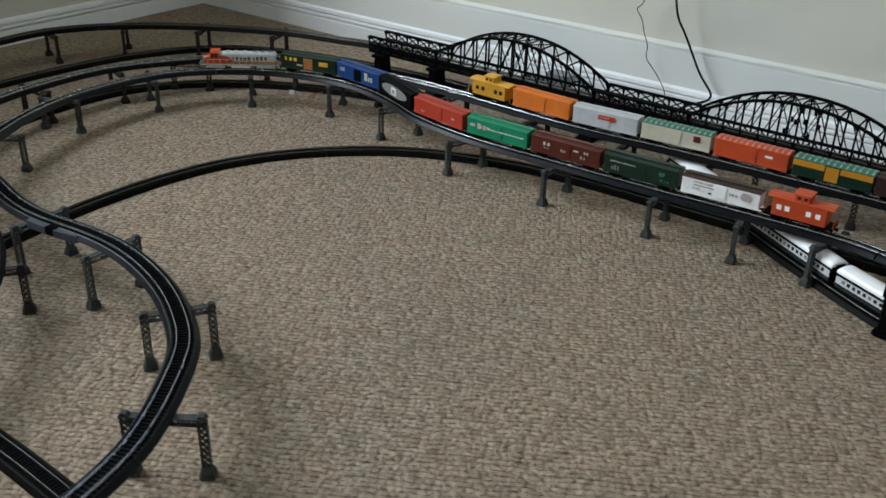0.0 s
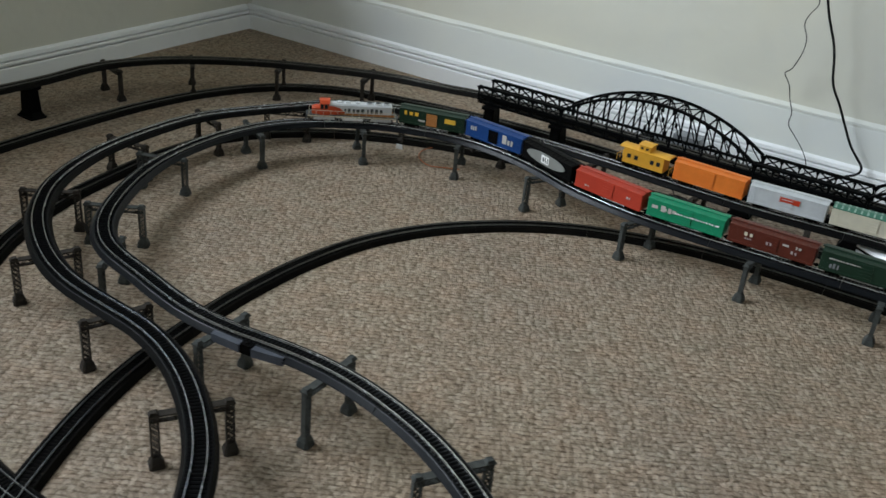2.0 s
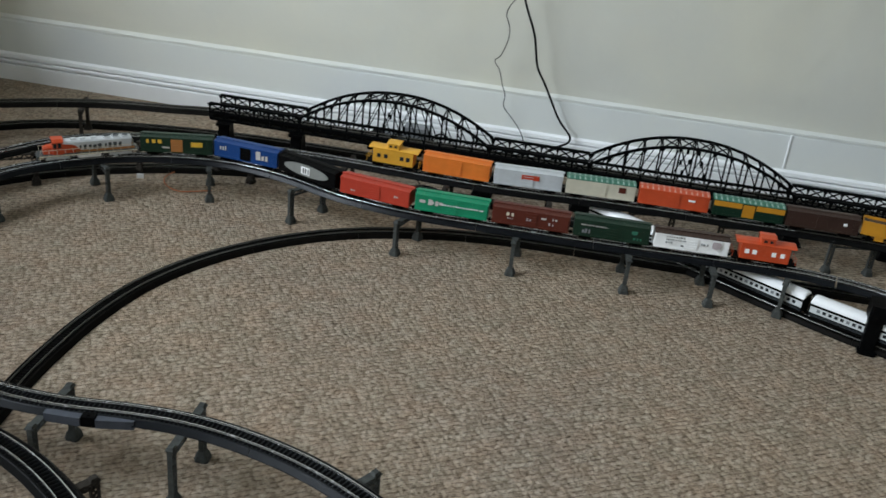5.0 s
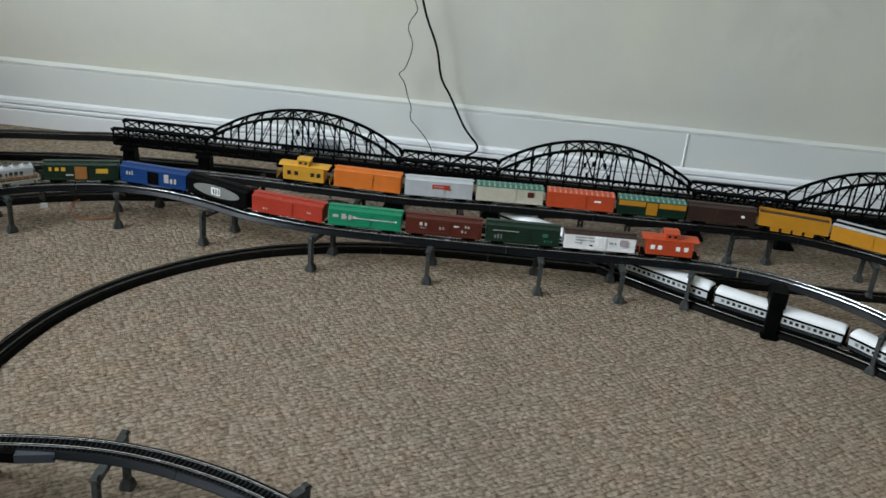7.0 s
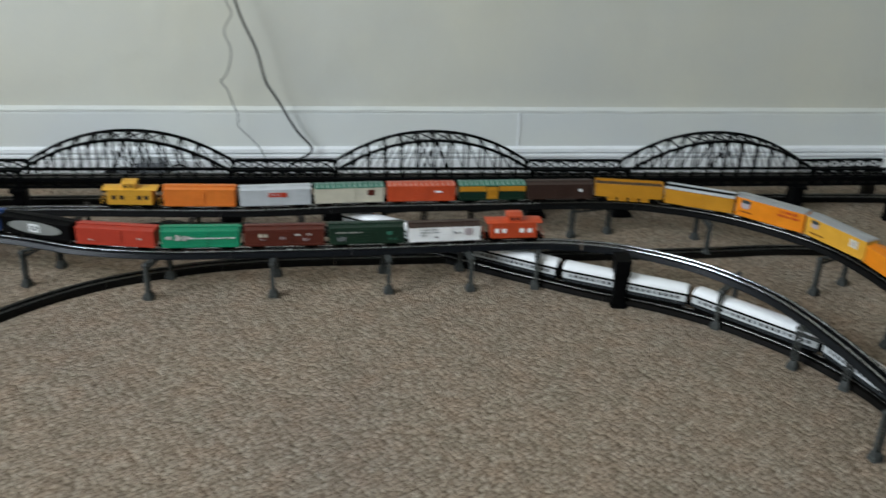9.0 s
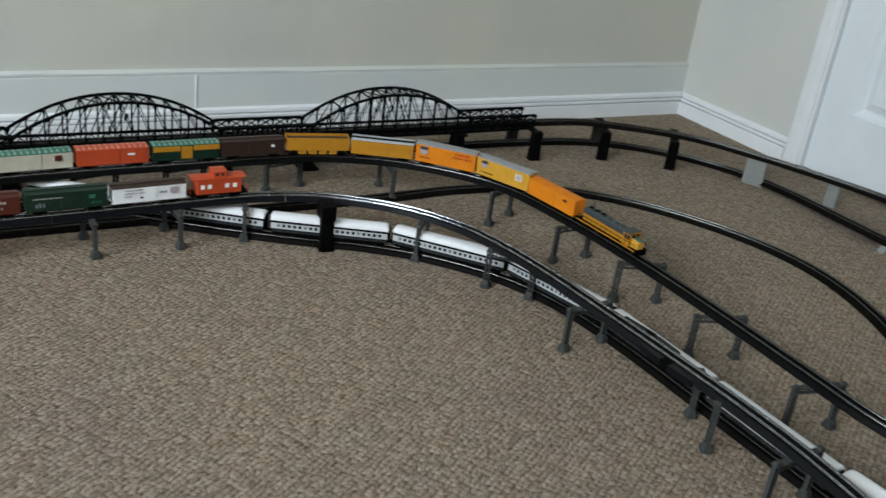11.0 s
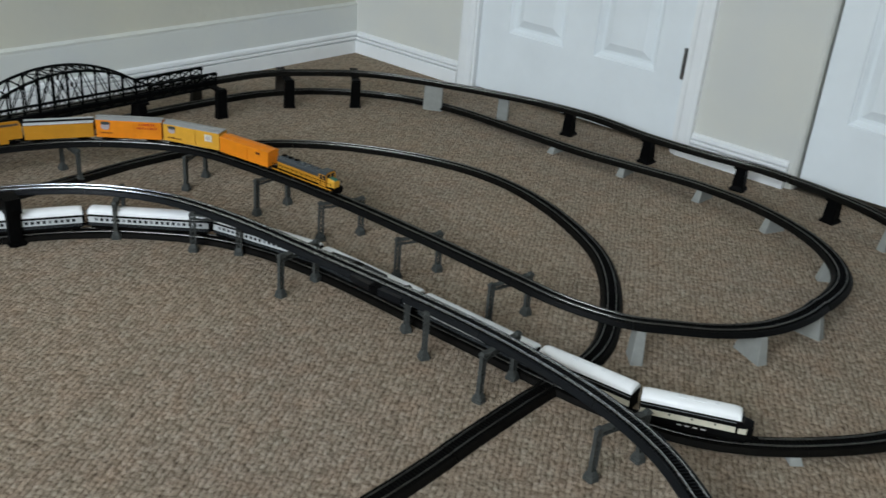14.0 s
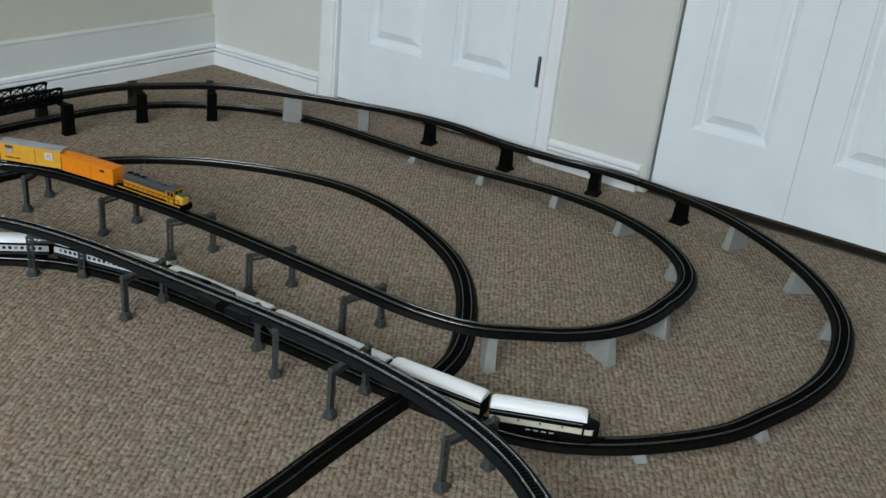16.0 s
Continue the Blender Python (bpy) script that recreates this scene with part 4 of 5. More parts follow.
def boxcar(label, side, roof, door, height=0.050, length=0.140, marks=(), ribs=True, roof_ribs=None, eave=None):
    """A house car: marks are (x0, x1, z0, z1, strokes, paint) on both sides, in shares of length and height."""
    root = thing("boxcar", label, "model freight car", group="freight cars")
    rnd = random.Random(len(label) * 7 + int(height * 1e4))
    w, z0 = 0.0335, 0.0125
    L = length / 2
    under = Mesh().box(-L + 0.004, L - 0.004, -0.012, 0.012, 0.0095, z0).box(-0.03, 0.03, -0.004, 0.004, 0.006, 0.0098).box(-0.045, -0.03, -0.010, -0.002, 0.005, 0.0098)
    part("underframe", under, M_CHASSIS, root)
    b = Mesh().box(-L, L, -w / 2, w / 2, z0, height - 0.003, c=0.0008)
    if ribs:
        n = 14
        for k in range(n + 1):
            x = -L + 0.003 + (length - 0.006) * k / n
            if abs(x) > 0.013:
                for y in (-w / 2, w / 2):
                    b.box(x - 0.0007, x + 0.0007, y - 0.00014, y + 0.00014, z0 + 0.001, height - 0.005)
    for y in (-w / 2, w / 2):
        b.box(-L, L, y - 0.0006, y + 0.0006, z0 - 0.002, z0 + 0.002)
        b.box(-L, L, y - 0.0007, y + 0.0007, height - 0.0055, height - 0.003)
    for e in (-1, 1):
        for k in range(5):
            z = z0 + 0.005 + k * (height - z0 - 0.010) / 5
            b.box(e * L - 0.0008, e * L + 0.0008, -w / 2 + 0.003, w / 2 - 0.003, z, z + 0.002)
        for k in range(6):
            z = z0 + 0.001 + k * 0.005
            b.box(e * (L - 0.009) - 0.0035, e * (L - 0.009) + 0.0035, -w / 2 - 0.0012, -w / 2 - 0.0007, z, z + 0.0006)
    part("body", b, side, root)
    r = Mesh()
    ring = [(-w / 2 - 0.0009, height - 0.0035), (-w / 2 - 0.0009, height - 0.0022), (0, height), (w / 2 + 0.0009, height - 0.0022), (w / 2 + 0.0009, height - 0.0035)]
    r.extrude(ring, -L - 0.0005, L + 0.0005)
    rp = part("roof", r, roof, root)
    rb = Mesh()
    n = 12
    for k in range(n + 1):
        x = -L + 0.004 + (length - 0.008) * k / n
        for e in (-1, 1):
            rb.bar((x, e * 0.0035, height + 0.0000), (x, e * (w / 2 - 0.001), height - 0.0019), 0.0034 if roof_ribs else 0.0016, 0.0012)
    part("roof_rib", rb, roof_ribs or roof, rp)
    if eave is not None:
        for e in (-1, 1):
            part("eave", Mesh().bar((-L - 0.0004, e * (w / 2 - 0.0035), height - 0.0012), (L + 0.0004, e * (w / 2 - 0.0035), height - 0.0012), 0.0100, 0.0030), eave, rp, "bright silver strip along the edge of the roof")
    if not roof_ribs:
        part("roofwalk", Mesh().box(-L - 0.003, L + 0.003, -0.0035, 0.0035, height + 0.0006, height + 0.0014), roof, root)
    if door is not None:
        for y in (-1, 1):
            d = Mesh().box(-0.012, 0.012, y * (w / 2 + 0.0008) - 0.0006, y * (w / 2 + 0.0008) + 0.0006, z0 + 0.001, height - 0.0055)
            for k in range(4):
                z = z0 + 0.004 + k * (height - z0 - 0.012) / 4
                d.box(-0.011, 0.011, y * (w / 2 + 0.0016) - 0.0003, y * (w / 2 + 0.0016) + 0.0003, z, z + 0.0012)
            part("door", d, door, root)
    for layer, (x0, x1, za, zb, n, mat) in enumerate(marks):
        for y in (-1, 1):
            yy = y * (w / 2 + 0.0012 + 0.0002 * layer)
            hz = height - z0
            if n < 0:
                xa, xb, za2, zb2 = x0 * length, x1 * length, z0 + za * hz, z0 + zb * hz
                xm, zh = (xa + xb) / 2, zb2 - za2
                ring = [(xm, za2), (xb - 0.0012, za2 + 0.16 * zh), (xb, za2 + 0.5 * zh), (xb - 0.0006, zb2 - 0.1 * zh), (xm + 0.004, zb2), (xm - 0.004, zb2), (xa + 0.0006, zb2 - 0.1 * zh), (xa, za2 + 0.5 * zh), (xa + 0.0012, za2 + 0.16 * zh)]
                part("emblem", Mesh().loft([[(px, yy - 0.0004, pz) for px, pz in ring], [(px, yy + 0.0004, pz) for px, pz in ring]]), mat, root, "plain shield-shaped emblem")
            elif n:
                part("lettering", bars(x0 * length, x1 * length, z0 + za * hz, z0 + zb * hz, yy, n, rnd), mat, root, "small unreadable lettering")
            else:
                part("emblem", Mesh().box(x0 * length, x1 * length, yy - 0.0004, yy + 0.0004, z0 + za * hz, z0 + zb * hz), mat, root, "plain painted panel")
    bogie(root, -L + 0.024), bogie(root, L - 0.024)
    couplers(root, length - 0.004)
    return root, length + 0.009


def oval_car(label):
    """A black car whose sides carry a large pale oval."""
    root, pitch = boxcar(label, P_BLACK, P_BLACK, None, 0.046, 0.151)
    for y in (-1, 1):
        m = Mesh()
        n = 28
        yy = y * 0.0184
        ring = lambda q, o: [(q * 0.058 * math.cos(a), yy + o, 0.0295 + q * 0.0125 * math.sin(a)) for a in [2 * math.pi * i / n for i in range(n)]]
        m.loft([ring(1.0, -0.0006), ring(1.0, 0.0006)])
        o = part("oval_panel", m, P_OVAL, root, "pale grey oval panel")
        part("lettering", bars(-0.008, 0.010, 0.0235, 0.0355, yy + y * 0.0010, 3, random.Random(3), 0.9), P_DGREY, o, "dark unreadable lettering")
        part("oval_square", Mesh().box(-0.010, 0.012, yy - 0.0010, yy + 0.0010, 0.0215, 0.0375), P_WHITE, o)
    return root, pitch


def hopper(label):
    """A covered or loaded hopper with an open top and sloped chutes."""
    root = thing("hopper_car", label, "model freight car", group="freight cars")
    L, w, z0, h = 0.0735, 0.034, 0.016, 0.046
    b = Mesh()
    for y in (-1, 1):
        b.box(-L, L, y * w / 2 - 0.0008, y * w / 2 + 0.0008, z0, h)
        for k in range(9):
            x = -L + 0.004 + k * (2 * L - 0.008) / 8
            b.box(x - 0.0009, x + 0.0009, y * w / 2 - 0.0014, y * w / 2 + 0.0014, z0, h - 0.001)
        b.box(-L, L, y * w / 2 - 0.0015, y * w / 2 + 0.0015, h - 0.0015, h)
    for e in (-1, 1):
        b.box(e * L - 0.0008, e * L + 0.0008, -w / 2, w / 2, z0 + 0.008, h)
        b.bar((e * L, 0, z0 + 0.010), (e * (L - 0.02), 0, z0), 0.030, 0.0015)
    b.box(-L + 0.02, L - 0.02, -w / 2 + 0.001, w / 2 - 0.001, z0, z0 + 0.002)
    part("body", b, P_YELLOW, root)
    load = Mesh()
    n = 22
    rows = []
    for k in range(n + 1):
        x = -L + 0.002 + (2 * L - 0.004) * k / n
        rows.append([(x, y, h - 0.0065 + 0.004 * math.cos(y / w * 2.6) * (0.7 + 0.4 * noise.noise((x * 60, y * 60, 2)))) for y in np.linspace(-w / 2 + 0.001, w / 2 - 0.001, 8)] + [(x, w / 2 - 0.001, z0 + 0.003), (x, -w / 2 + 0.001, z0 + 0.003)])
    load.loft(rows)
    part("load", load, P_BROWN, root, "dark brown load")
    for x in (-0.036, -0.012, 0.012, 0.036):
        c = Mesh().box(x - 0.009, x + 0.009, -0.015, 0.015, 0.006, z0, None)
        part("chute", c, P_YELLOW, root)
    bogie(root, -L + 0.018), bogie(root, L - 0.018)
    couplers(root, 2 * L - 0.004)
    return root, 2 * L + 0.009


def caboose(label, paint, roof, cupola=True):
    root = thing("caboose", label, "model caboose", group="freight cars")
    L, w, z0, h = 0.052, 0.033, 0.0125, 0.044
    part("underframe", Mesh().box(-L - 0.008, L + 0.008, -0.0165, 0.0165, 0.0098, z0), M_CHASSIS, root)
    b = Mesh().box(-L + 0.006, L - 0.006, -w / 2, w / 2, z0, h, c=0.0008)
    for k in range(24):
        x = -L + 0.008 + k * (2 * L - 0.016) / 23
        for y in (-w / 2, w / 2):
            b.box(x - 0.0004, x + 0.0004, y - 0.0003, y + 0.0003, z0, h)
    part("body", b, paint, root)
    part("roof", Mesh().extrude([(-w / 2 - 0.001, h), (-w / 2 - 0.001, h + 0.0012), (-0.007, h + 0.0035), (0.007, h + 0.0035), (w / 2 + 0.001, h + 0.0012), (w / 2 + 0.001, h)], -L - 0.004, L + 0.004), roof, root)
    if cupola:
        c = part("cupola", Mesh().box(-0.014, 0.012, -0.0150, 0.0150, h + 0.001, h + 0.014, c=0.001), paint, root)
        part("cupola_roof", Mesh().extrude([(-0.0165, h + 0.0142), (-0.0165, h + 0.0150), (0, h + 0.0172), (0.0165, h + 0.0150), (0.0165, h + 0.0142)], -0.016, 0.014), roof, c)
        for y in (-1, 1):
            for x in (-0.007, 0.004):
                part("cupola_window", Mesh().box(x - 0.003, x + 0.003, y * 0.0151 - 0.0002, y * 0.0151 + 0.0002, h + 0.006, h + 0.011), M_GLASS, c)
    for y in (-1, 1):
        for x in (-0.032, -0.016, 0.020, 0.034):
            part("window", Mesh().box(x - 0.0042, x + 0.0042, y * (w / 2 + 0.0002) - 0.0003, y * (w / 2 + 0.0002) + 0.0003, 0.024, 0.033), P_WHITE if paint is P_SCARLET else M_GLASS, root)
    for e in (-1, 1):
        r = Mesh()
        for y in (-0.015, 0, 0.015):
            r.bar((e * (L + 0.007), y, z0), (e * (L + 0.007), y, z0 + 0.013), 0.0009)
        r.bar((e * (L + 0.007), -0.015, z0 + 0.013), (e * (L + 0.007), 0.015, z0 + 0.013), 0.0009)
        part("end_railing", r, paint, root)
    bogie(root, -0.034), bogie(root, 0.034)
    couplers(root, 2 * L + 0.010)
    return root, 2 * L + 0.024


def diesel(label, hood, top, nose, stripe, L=0.098):
    """A six-axle road-switcher; its nose looks along +x."""
    root = thing("diesel_locomotive", label, "model locomotive", group="locomotives")
    part("frame", Mesh().box(-L, L, -0.0165, 0.0165, 0.011, 0.0145).box(-L - 0.003, -L, -0.014, 0.014, 0.004, 0.0135).box(L, L + 0.003, -0.014, 0.014, 0.004, 0.0135), M_CHASSIS if stripe is P_YELLOW else P_DGREY, root)
    part("fuel_tank", Mesh().box(-0.024, 0.022, -0.012, 0.012, 0.003, 0.011, c=0.002), M_CHASSIS if stripe is P_YELLOW else P_WHITE, root)
    part("side_sill", Mesh().box(-L + 0.001, L - 0.001, -0.0172, 0.0172, 0.0115, 0.0140), stripe, root)
    hd = Mesh()
    hd.extrude([(-0.0100, 0.0145), (-0.0103, 0.0345), (0.0103, 0.0345), (0.0100, 0.0145)], -L + 0.012, 0.050)
    for k in range(int((L + 0.030) / 0.008)):
        x = -L + 0.018 + k * 0.008
        for y in (-1, 1):
            hd.box(x, x + 0.0055, y * 0.0102 - 0.0003, y * 0.0102 + 0.0003, 0.018, 0.032)
    part("long_hood", hd, hood, root)
    tp = Mesh().extrude([(-0.0112, 0.0295), (-0.0110, 0.0368), (-0.0086, 0.0402), (0.0086, 0.0402), (0.0110, 0.0368), (0.0112, 0.0295)], -L + 0.0115, 0.0502)
    for x in (-L + 0.023, -L + 0.042, -L + 0.061):
        tp.box(x - 0.008, x + 0.008, -0.008, 0.008, 0.0402, 0.0430, top=(0.9, 0.9), c=0.003)
    for x in (-0.012, 0.010, 0.028):
        tp.box(x - 0.006, x + 0.006, -0.0055, 0.0055, 0.0402, 0.0432, top=(0.8, 0.8), c=0.002)
    ht = part("hood_top", tp, top, root)
    for x in (-L + 0.023, -L + 0.042, -L + 0.061):
        part("fan", Mesh().loft([[(x + r * math.cos(a), r * math.sin(a), z) for a in [2 * math.pi * i / 16 for i in range(16)]] for r, z in ((0.0062, 0.0428), (0.0062, 0.0440), (0.0050, 0.0444))]), M_CHASSIS if stripe is P_YELLOW else P_DGREY, ht, "dark round roof fan")
    cab = Mesh().extrude([(-0.0150, 0.0145), (-0.0152, 0.0400), (-0.0100, 0.0452), (0.0100, 0.0452), (0.0152, 0.0400), (0.0150, 0.0145)], 0.050, 0.070)
    c = part("cab", cab, nose if stripe is not P_YELLOW else hood, root)
    part("cab_roof", Mesh().extrude([(-0.0155, 0.0398), (-0.0158, 0.0410), (-0.0100, 0.0462), (0.0100, 0.0462), (0.0158, 0.0410), (0.0155, 0.0398), (0.0100, 0.0450), (-0.0100, 0.0450)], 0.049, 0.0712), top if stripe is P_YELLOW else nose, c)
    for y in (-1, 1):
        for x in (0.0535, 0.0625):
            part("cab_window", Mesh().box(x, x + 0.0068, y * 0.0153 - 0.0003, y * 0.0153 + 0.0003, 0.0285, 0.0385), M_GLASS, c)
    for y in (-0.010, 0.0015):
        part("windscreen", Mesh().box(0.0698, 0.0704, y, y + 0.0085, 0.033, 0.0405), M_GLASS, c)
    sn = Mesh().loft([[(x, -u, 0.0145), (x, -u, z - 0.003), (x, -u + 0.003, z), (x, u - 0.003, z), (x, u, z - 0.003), (x, u, 0.0145)] for x, u, z in ((0.070, 0.0100, 0.0325), (0.080, 0.0096, 0.0315), (0.088, 0.0080, 0.0290))])
    part("short_hood", sn, nose, root)
    if stripe is P_YELLOW:
        part("nose_top", Mesh().loft([[(x, -u, z), (x, -u, z + 0.0006), (x, u, z + 0.0006), (x, u, z)] for x, u, z in ((0.0705, 0.0068, 0.0323), (0.080, 0.0064, 0.0313), (0.087, 0.0050, 0.0291))]), P_MGREEN, root, "green anti-glare panel")
    for y in (-1, 1):
        r = Mesh()
        for k in range(13):
            x = -L + 0.004 + k * (2 * L - 0.008) / 12
            r.bar((x, y * 0.0168, 0.0145), (x, y * 0.0168, 0.0255), 0.0008)
        r.bar((-L + 0.004, y * 0.0168, 0.0255), (L - 0.004, y * 0.0168, 0.0255), 0.0008)
        part("handrail", r, M_CHASSIS if stripe is P_YELLOW else stripe, root)
        if stripe is not P_YELLOW:
            rnd = random.Random(5)
            part("lettering", bars(-0.066, 0.024, 0.0215, 0.0320, y * 0.0109, 9, rnd), P_DGREY, root, "large unreadable lettering")
            part("gold_band", Mesh().box(-L + 0.006, 0.026, y * 0.0108 - 0.0004, y * 0.0108 + 0.0004, 0.0150, 0.0196), P_DOOR, root, "gold band along the hood")
            part("warbonnet", Mesh().loft([[(x, y * 0.0104, 0.0150), (x, y * 0.0112, 0.0150), (x, y * 0.0112, z), (x, y * 0.0104, z)] for x, z in ((0.014, 0.019), (0.026, 0.030), (0.036, 0.0335), (0.0505, 0.0345))]), P_SCARLET, root, "red curved paint on the side")
    for x in (-L + 0.036, L - 0.036):
        for off in (-0.012, 0.010):
            bogie(root, x + off, None if stripe is P_YELLOW else P_SILVER)
    couplers(root, 2 * L + 0.002)
    return root, 2 * L + 0.013


def roof_ring(w, z0, zs, h, n=9):
    """A streamlined section: upright sides to zs and a rounded roof to h."""
    ring = [(-w / 2, z0), (-w / 2, zs)]
    for k in range(1, n):
        a = math.pi * (1 - k / n)
        ring.append((w / 2 * math.cos(a), zs + (h - zs) * math.sin(a) ** 0.8))
    return ring + [(w / 2, zs), (w / 2, z0)]


def coach_roof(w, z0, h, x0, x1, drop=0.004, run=0.010):
    """A rounded roof whose two ends slope down a little."""
    rings = []
    for x, d in ((x0, drop), (x0 + run * 0.4, drop * 0.35), (x0 + run, 0.0), (x1 - run, 0.0), (x1 - run * 0.4, drop * 0.35), (x1, drop)):
        rings.append([(x, y, min(z, h) if z <= z0 + 0.002 else z - d * (z - z0) / (h - z0)) for y, z in roof_ring(w, z0, z0 + 0.0015, h, 11)])
    return Mesh().loft(rings)


def streamliner(label, length=0.245, baggage=False):
    """A long passenger coach: bright rounded roof, black letter board, pale window strip and black skirt."""
    root = thing("passenger_coach", label, "model passenger coach", group="passenger train")
    L, w = length / 2, 0.0340
    part("underframe", Mesh().box(-L + 0.006, L - 0.006, -0.0145, 0.0145, 0.0055, 0.0115).box(-0.05, 0.04, -0.0155, 0.0155, 0.006, 0.011), M_CHASSIS, root)
    part("body", Mesh().box(-L, L, -w / 2, w / 2, 0.0110, 0.0380, c=0.0015), P_BLACK, root)
    part("roof", coach_roof(w + 0.0006, 0.0368, 0.0482, -L + 0.0005, L - 0.0005, 0.003, 0.006), P_ROOF, root)
    for y in (-1, 1):
        st = part("window_strip", Mesh().box(-L + 0.002, L - 0.002, y * (w / 2 + 0.0002) - 0.0004, y * (w / 2 + 0.0002) + 0.0004, 0.0195, 0.0318), P_GREY if baggage else P_STRIP, root, "pale silver window strip")
        for k in range(0 if baggage else 20):
            x = -L + 0.018 + k * (length - 0.036) / 19
            part("window", Mesh().box(x - 0.0032, x + 0.0032, y * (w / 2 + 0.0006) - 0.0003, y * (w / 2 + 0.0006) + 0.0003, 0.0234, 0.0296), M_GLASS if k % 5 else P_MGREY, st)
        for k in range(3):
            z = 0.0128 + k * 0.0018
            part("fluting", Mesh().box(-L + 0.002, L - 0.002, y * (w / 2 + 0.0002) - 0.0003, y * (w / 2 + 0.0002) + 0.0003, z, z + 0.0006), P_DGREY, root)
    for e in (-1, 1):
        part("diaphragm", Mesh().box(e * L - 0.003 if e < 0 else e * L, e * L if e < 0 else e * L + 0.003, -0.009, 0.009, 0.011, 0.042, c=0.0009), M_CHASSIS, root)
    bogie(root, -L + 0.036), bogie(root, L - 0.036)
    couplers(root, length + 0.004)
    return root, length + 0.012


def streamlined_loco(label, nose, length=0.170):
    root = thing("passenger_locomotive", label, "model locomotive", group="passenger train")
    L, w = length / 2, 0.0345
    part("underframe", Mesh().box(-L + 0.006, L - 0.010, -0.0145, 0.0145, 0.0050, 0.0125).box(-0.022, 0.020, -0.0160, 0.0160, 0.0035, 0.0115, c=0.002), M_CHASSIS, root)
    end = L - 0.026 if nose else L
    part("body", Mesh().extrude([(-w / 2, 0.012), (-w / 2, 0.0385), (-w / 2 + 0.0015, 0.0440), (w / 2 - 0.0015, 0.0440), (w / 2, 0.0385), (w / 2, 0.012)], -L, end), P_BLACK, root)
    roof = part("roof", coach_roof(w - 0.0020, 0.0434, 0.0560, -L + 0.0005, end + (0.006 if nose else 0.0)), P_WHITE, root, "white rounded roof with faint grey marks")
    if nose:
        rings = []
        for u in np.linspace(0, 1, 9):
            k = math.sqrt(max(0.0, 1 - (u * 0.96) ** 2.6))
            drop = 1 - 0.36 * min(1.0, u / 0.45) ** 1.3 if u < 0.45 else 0.64 - 0.10 * (u - 0.45)
            rings.append([(end + 0.026 * u, y * (0.5 + 0.5 * k), 0.012 + (z - 0.012) * drop) for y, z in roof_ring(w, 0.012, 0.038, 0.0520)])
        nb = part("nose", Mesh().loft(rings), P_BLACK, root, "black rounded nose")
        part("nose_band", Mesh().box(end, end + 0.019, -w / 2 - 0.0004, w / 2 + 0.0004, 0.0225, 0.0315, top=(1, 0.99), c=0.004), P_CREAM, nb)
        for e in (-1, 1):
            part("windscreen", Mesh().box(end + 0.0085, end + 0.0100, e * 0.0065 - 0.0045, e * 0.0065 + 0.0045, 0.0400, 0.0445), M_GLASS, nb)
    for y in (-1, 1):
        st = part("stripe", Mesh().box(-L + 0.001, end, y * (w / 2 + 0.0002) - 0.0004, y * (w / 2 + 0.0002) + 0.0004, 0.0225, 0.0325), P_CREAM, root, "cream side stripe")
        part("grey_line", Mesh().box(-L + 0.001, end, y * (w / 2 - 0.0004) - 0.0004, y * (w / 2 - 0.0004) + 0.0004, 0.0392, 0.0402), P_MGREY, root)
        for k in range(3):
            x = -L + 0.046 + k * 0.034
            part("porthole", Mesh().disc((x, y * (w / 2 + 0.0006), 0.0300), 0.0018, 0.0004, 12), M_GLASS, st)
        for k in range(4):
            x = -0.026 + k * 0.012
            part("lettering", Mesh().box(x, x + 0.007, y * (w / 2 + 0.0001) - 0.0003, y * (w / 2 + 0.0001) + 0.0003, 0.0150, 0.0168), P_MARK, root)
    for x0, x1 in ((-0.030, -0.018), (-0.008, 0.012), (0.024, 0.030)):
        part("roof_vent", Mesh().box(x0, x1, -0.0040, 0.0040, 0.0550, 0.0566, c=0.0015), P_ROOF, roof)
    bogie(root, -L + 0.030), bogie(root, L - 0.036)
    couplers(root, length + 0.004)
    return root, length + 0.012


def place_train(line, s, cars, step, follow=None):
    """Set the cars on the line, the first one's front end at s, the rest behind it in the sense -step. follow: where the line runs on into
    another one: (that line, s at the end here, s there)."""
    for (root, pitch), flip in cars:
        mid = s - step * pitch / 2
        pts = []
        for q in (mid + step * pitch * 0.3, mid - step * pitch * 0.3):
            ln, u = line, q
            if follow and ((step > 0 and q < follow[1]) or (step < 0 and q > follow[1])):
                ln, u = follow[0], follow[2] + (q - follow[1])
            pts.append(ln.at(u))
        front, back = pts
        d = (front - back).normalized()
        side = Vector((0, 0, 1)).cross(d).normalized()
        m = Matrix((d, side, d.cross(side))).transposed().to_4x4()
        m.translation = (front + back) / 2 + Vector((0, 0, 0.0003))
        root.matrix_world = m @ (pose(0, 0, 0, 0, 0, 180) if flip else Matrix())
        s -= step * pitch


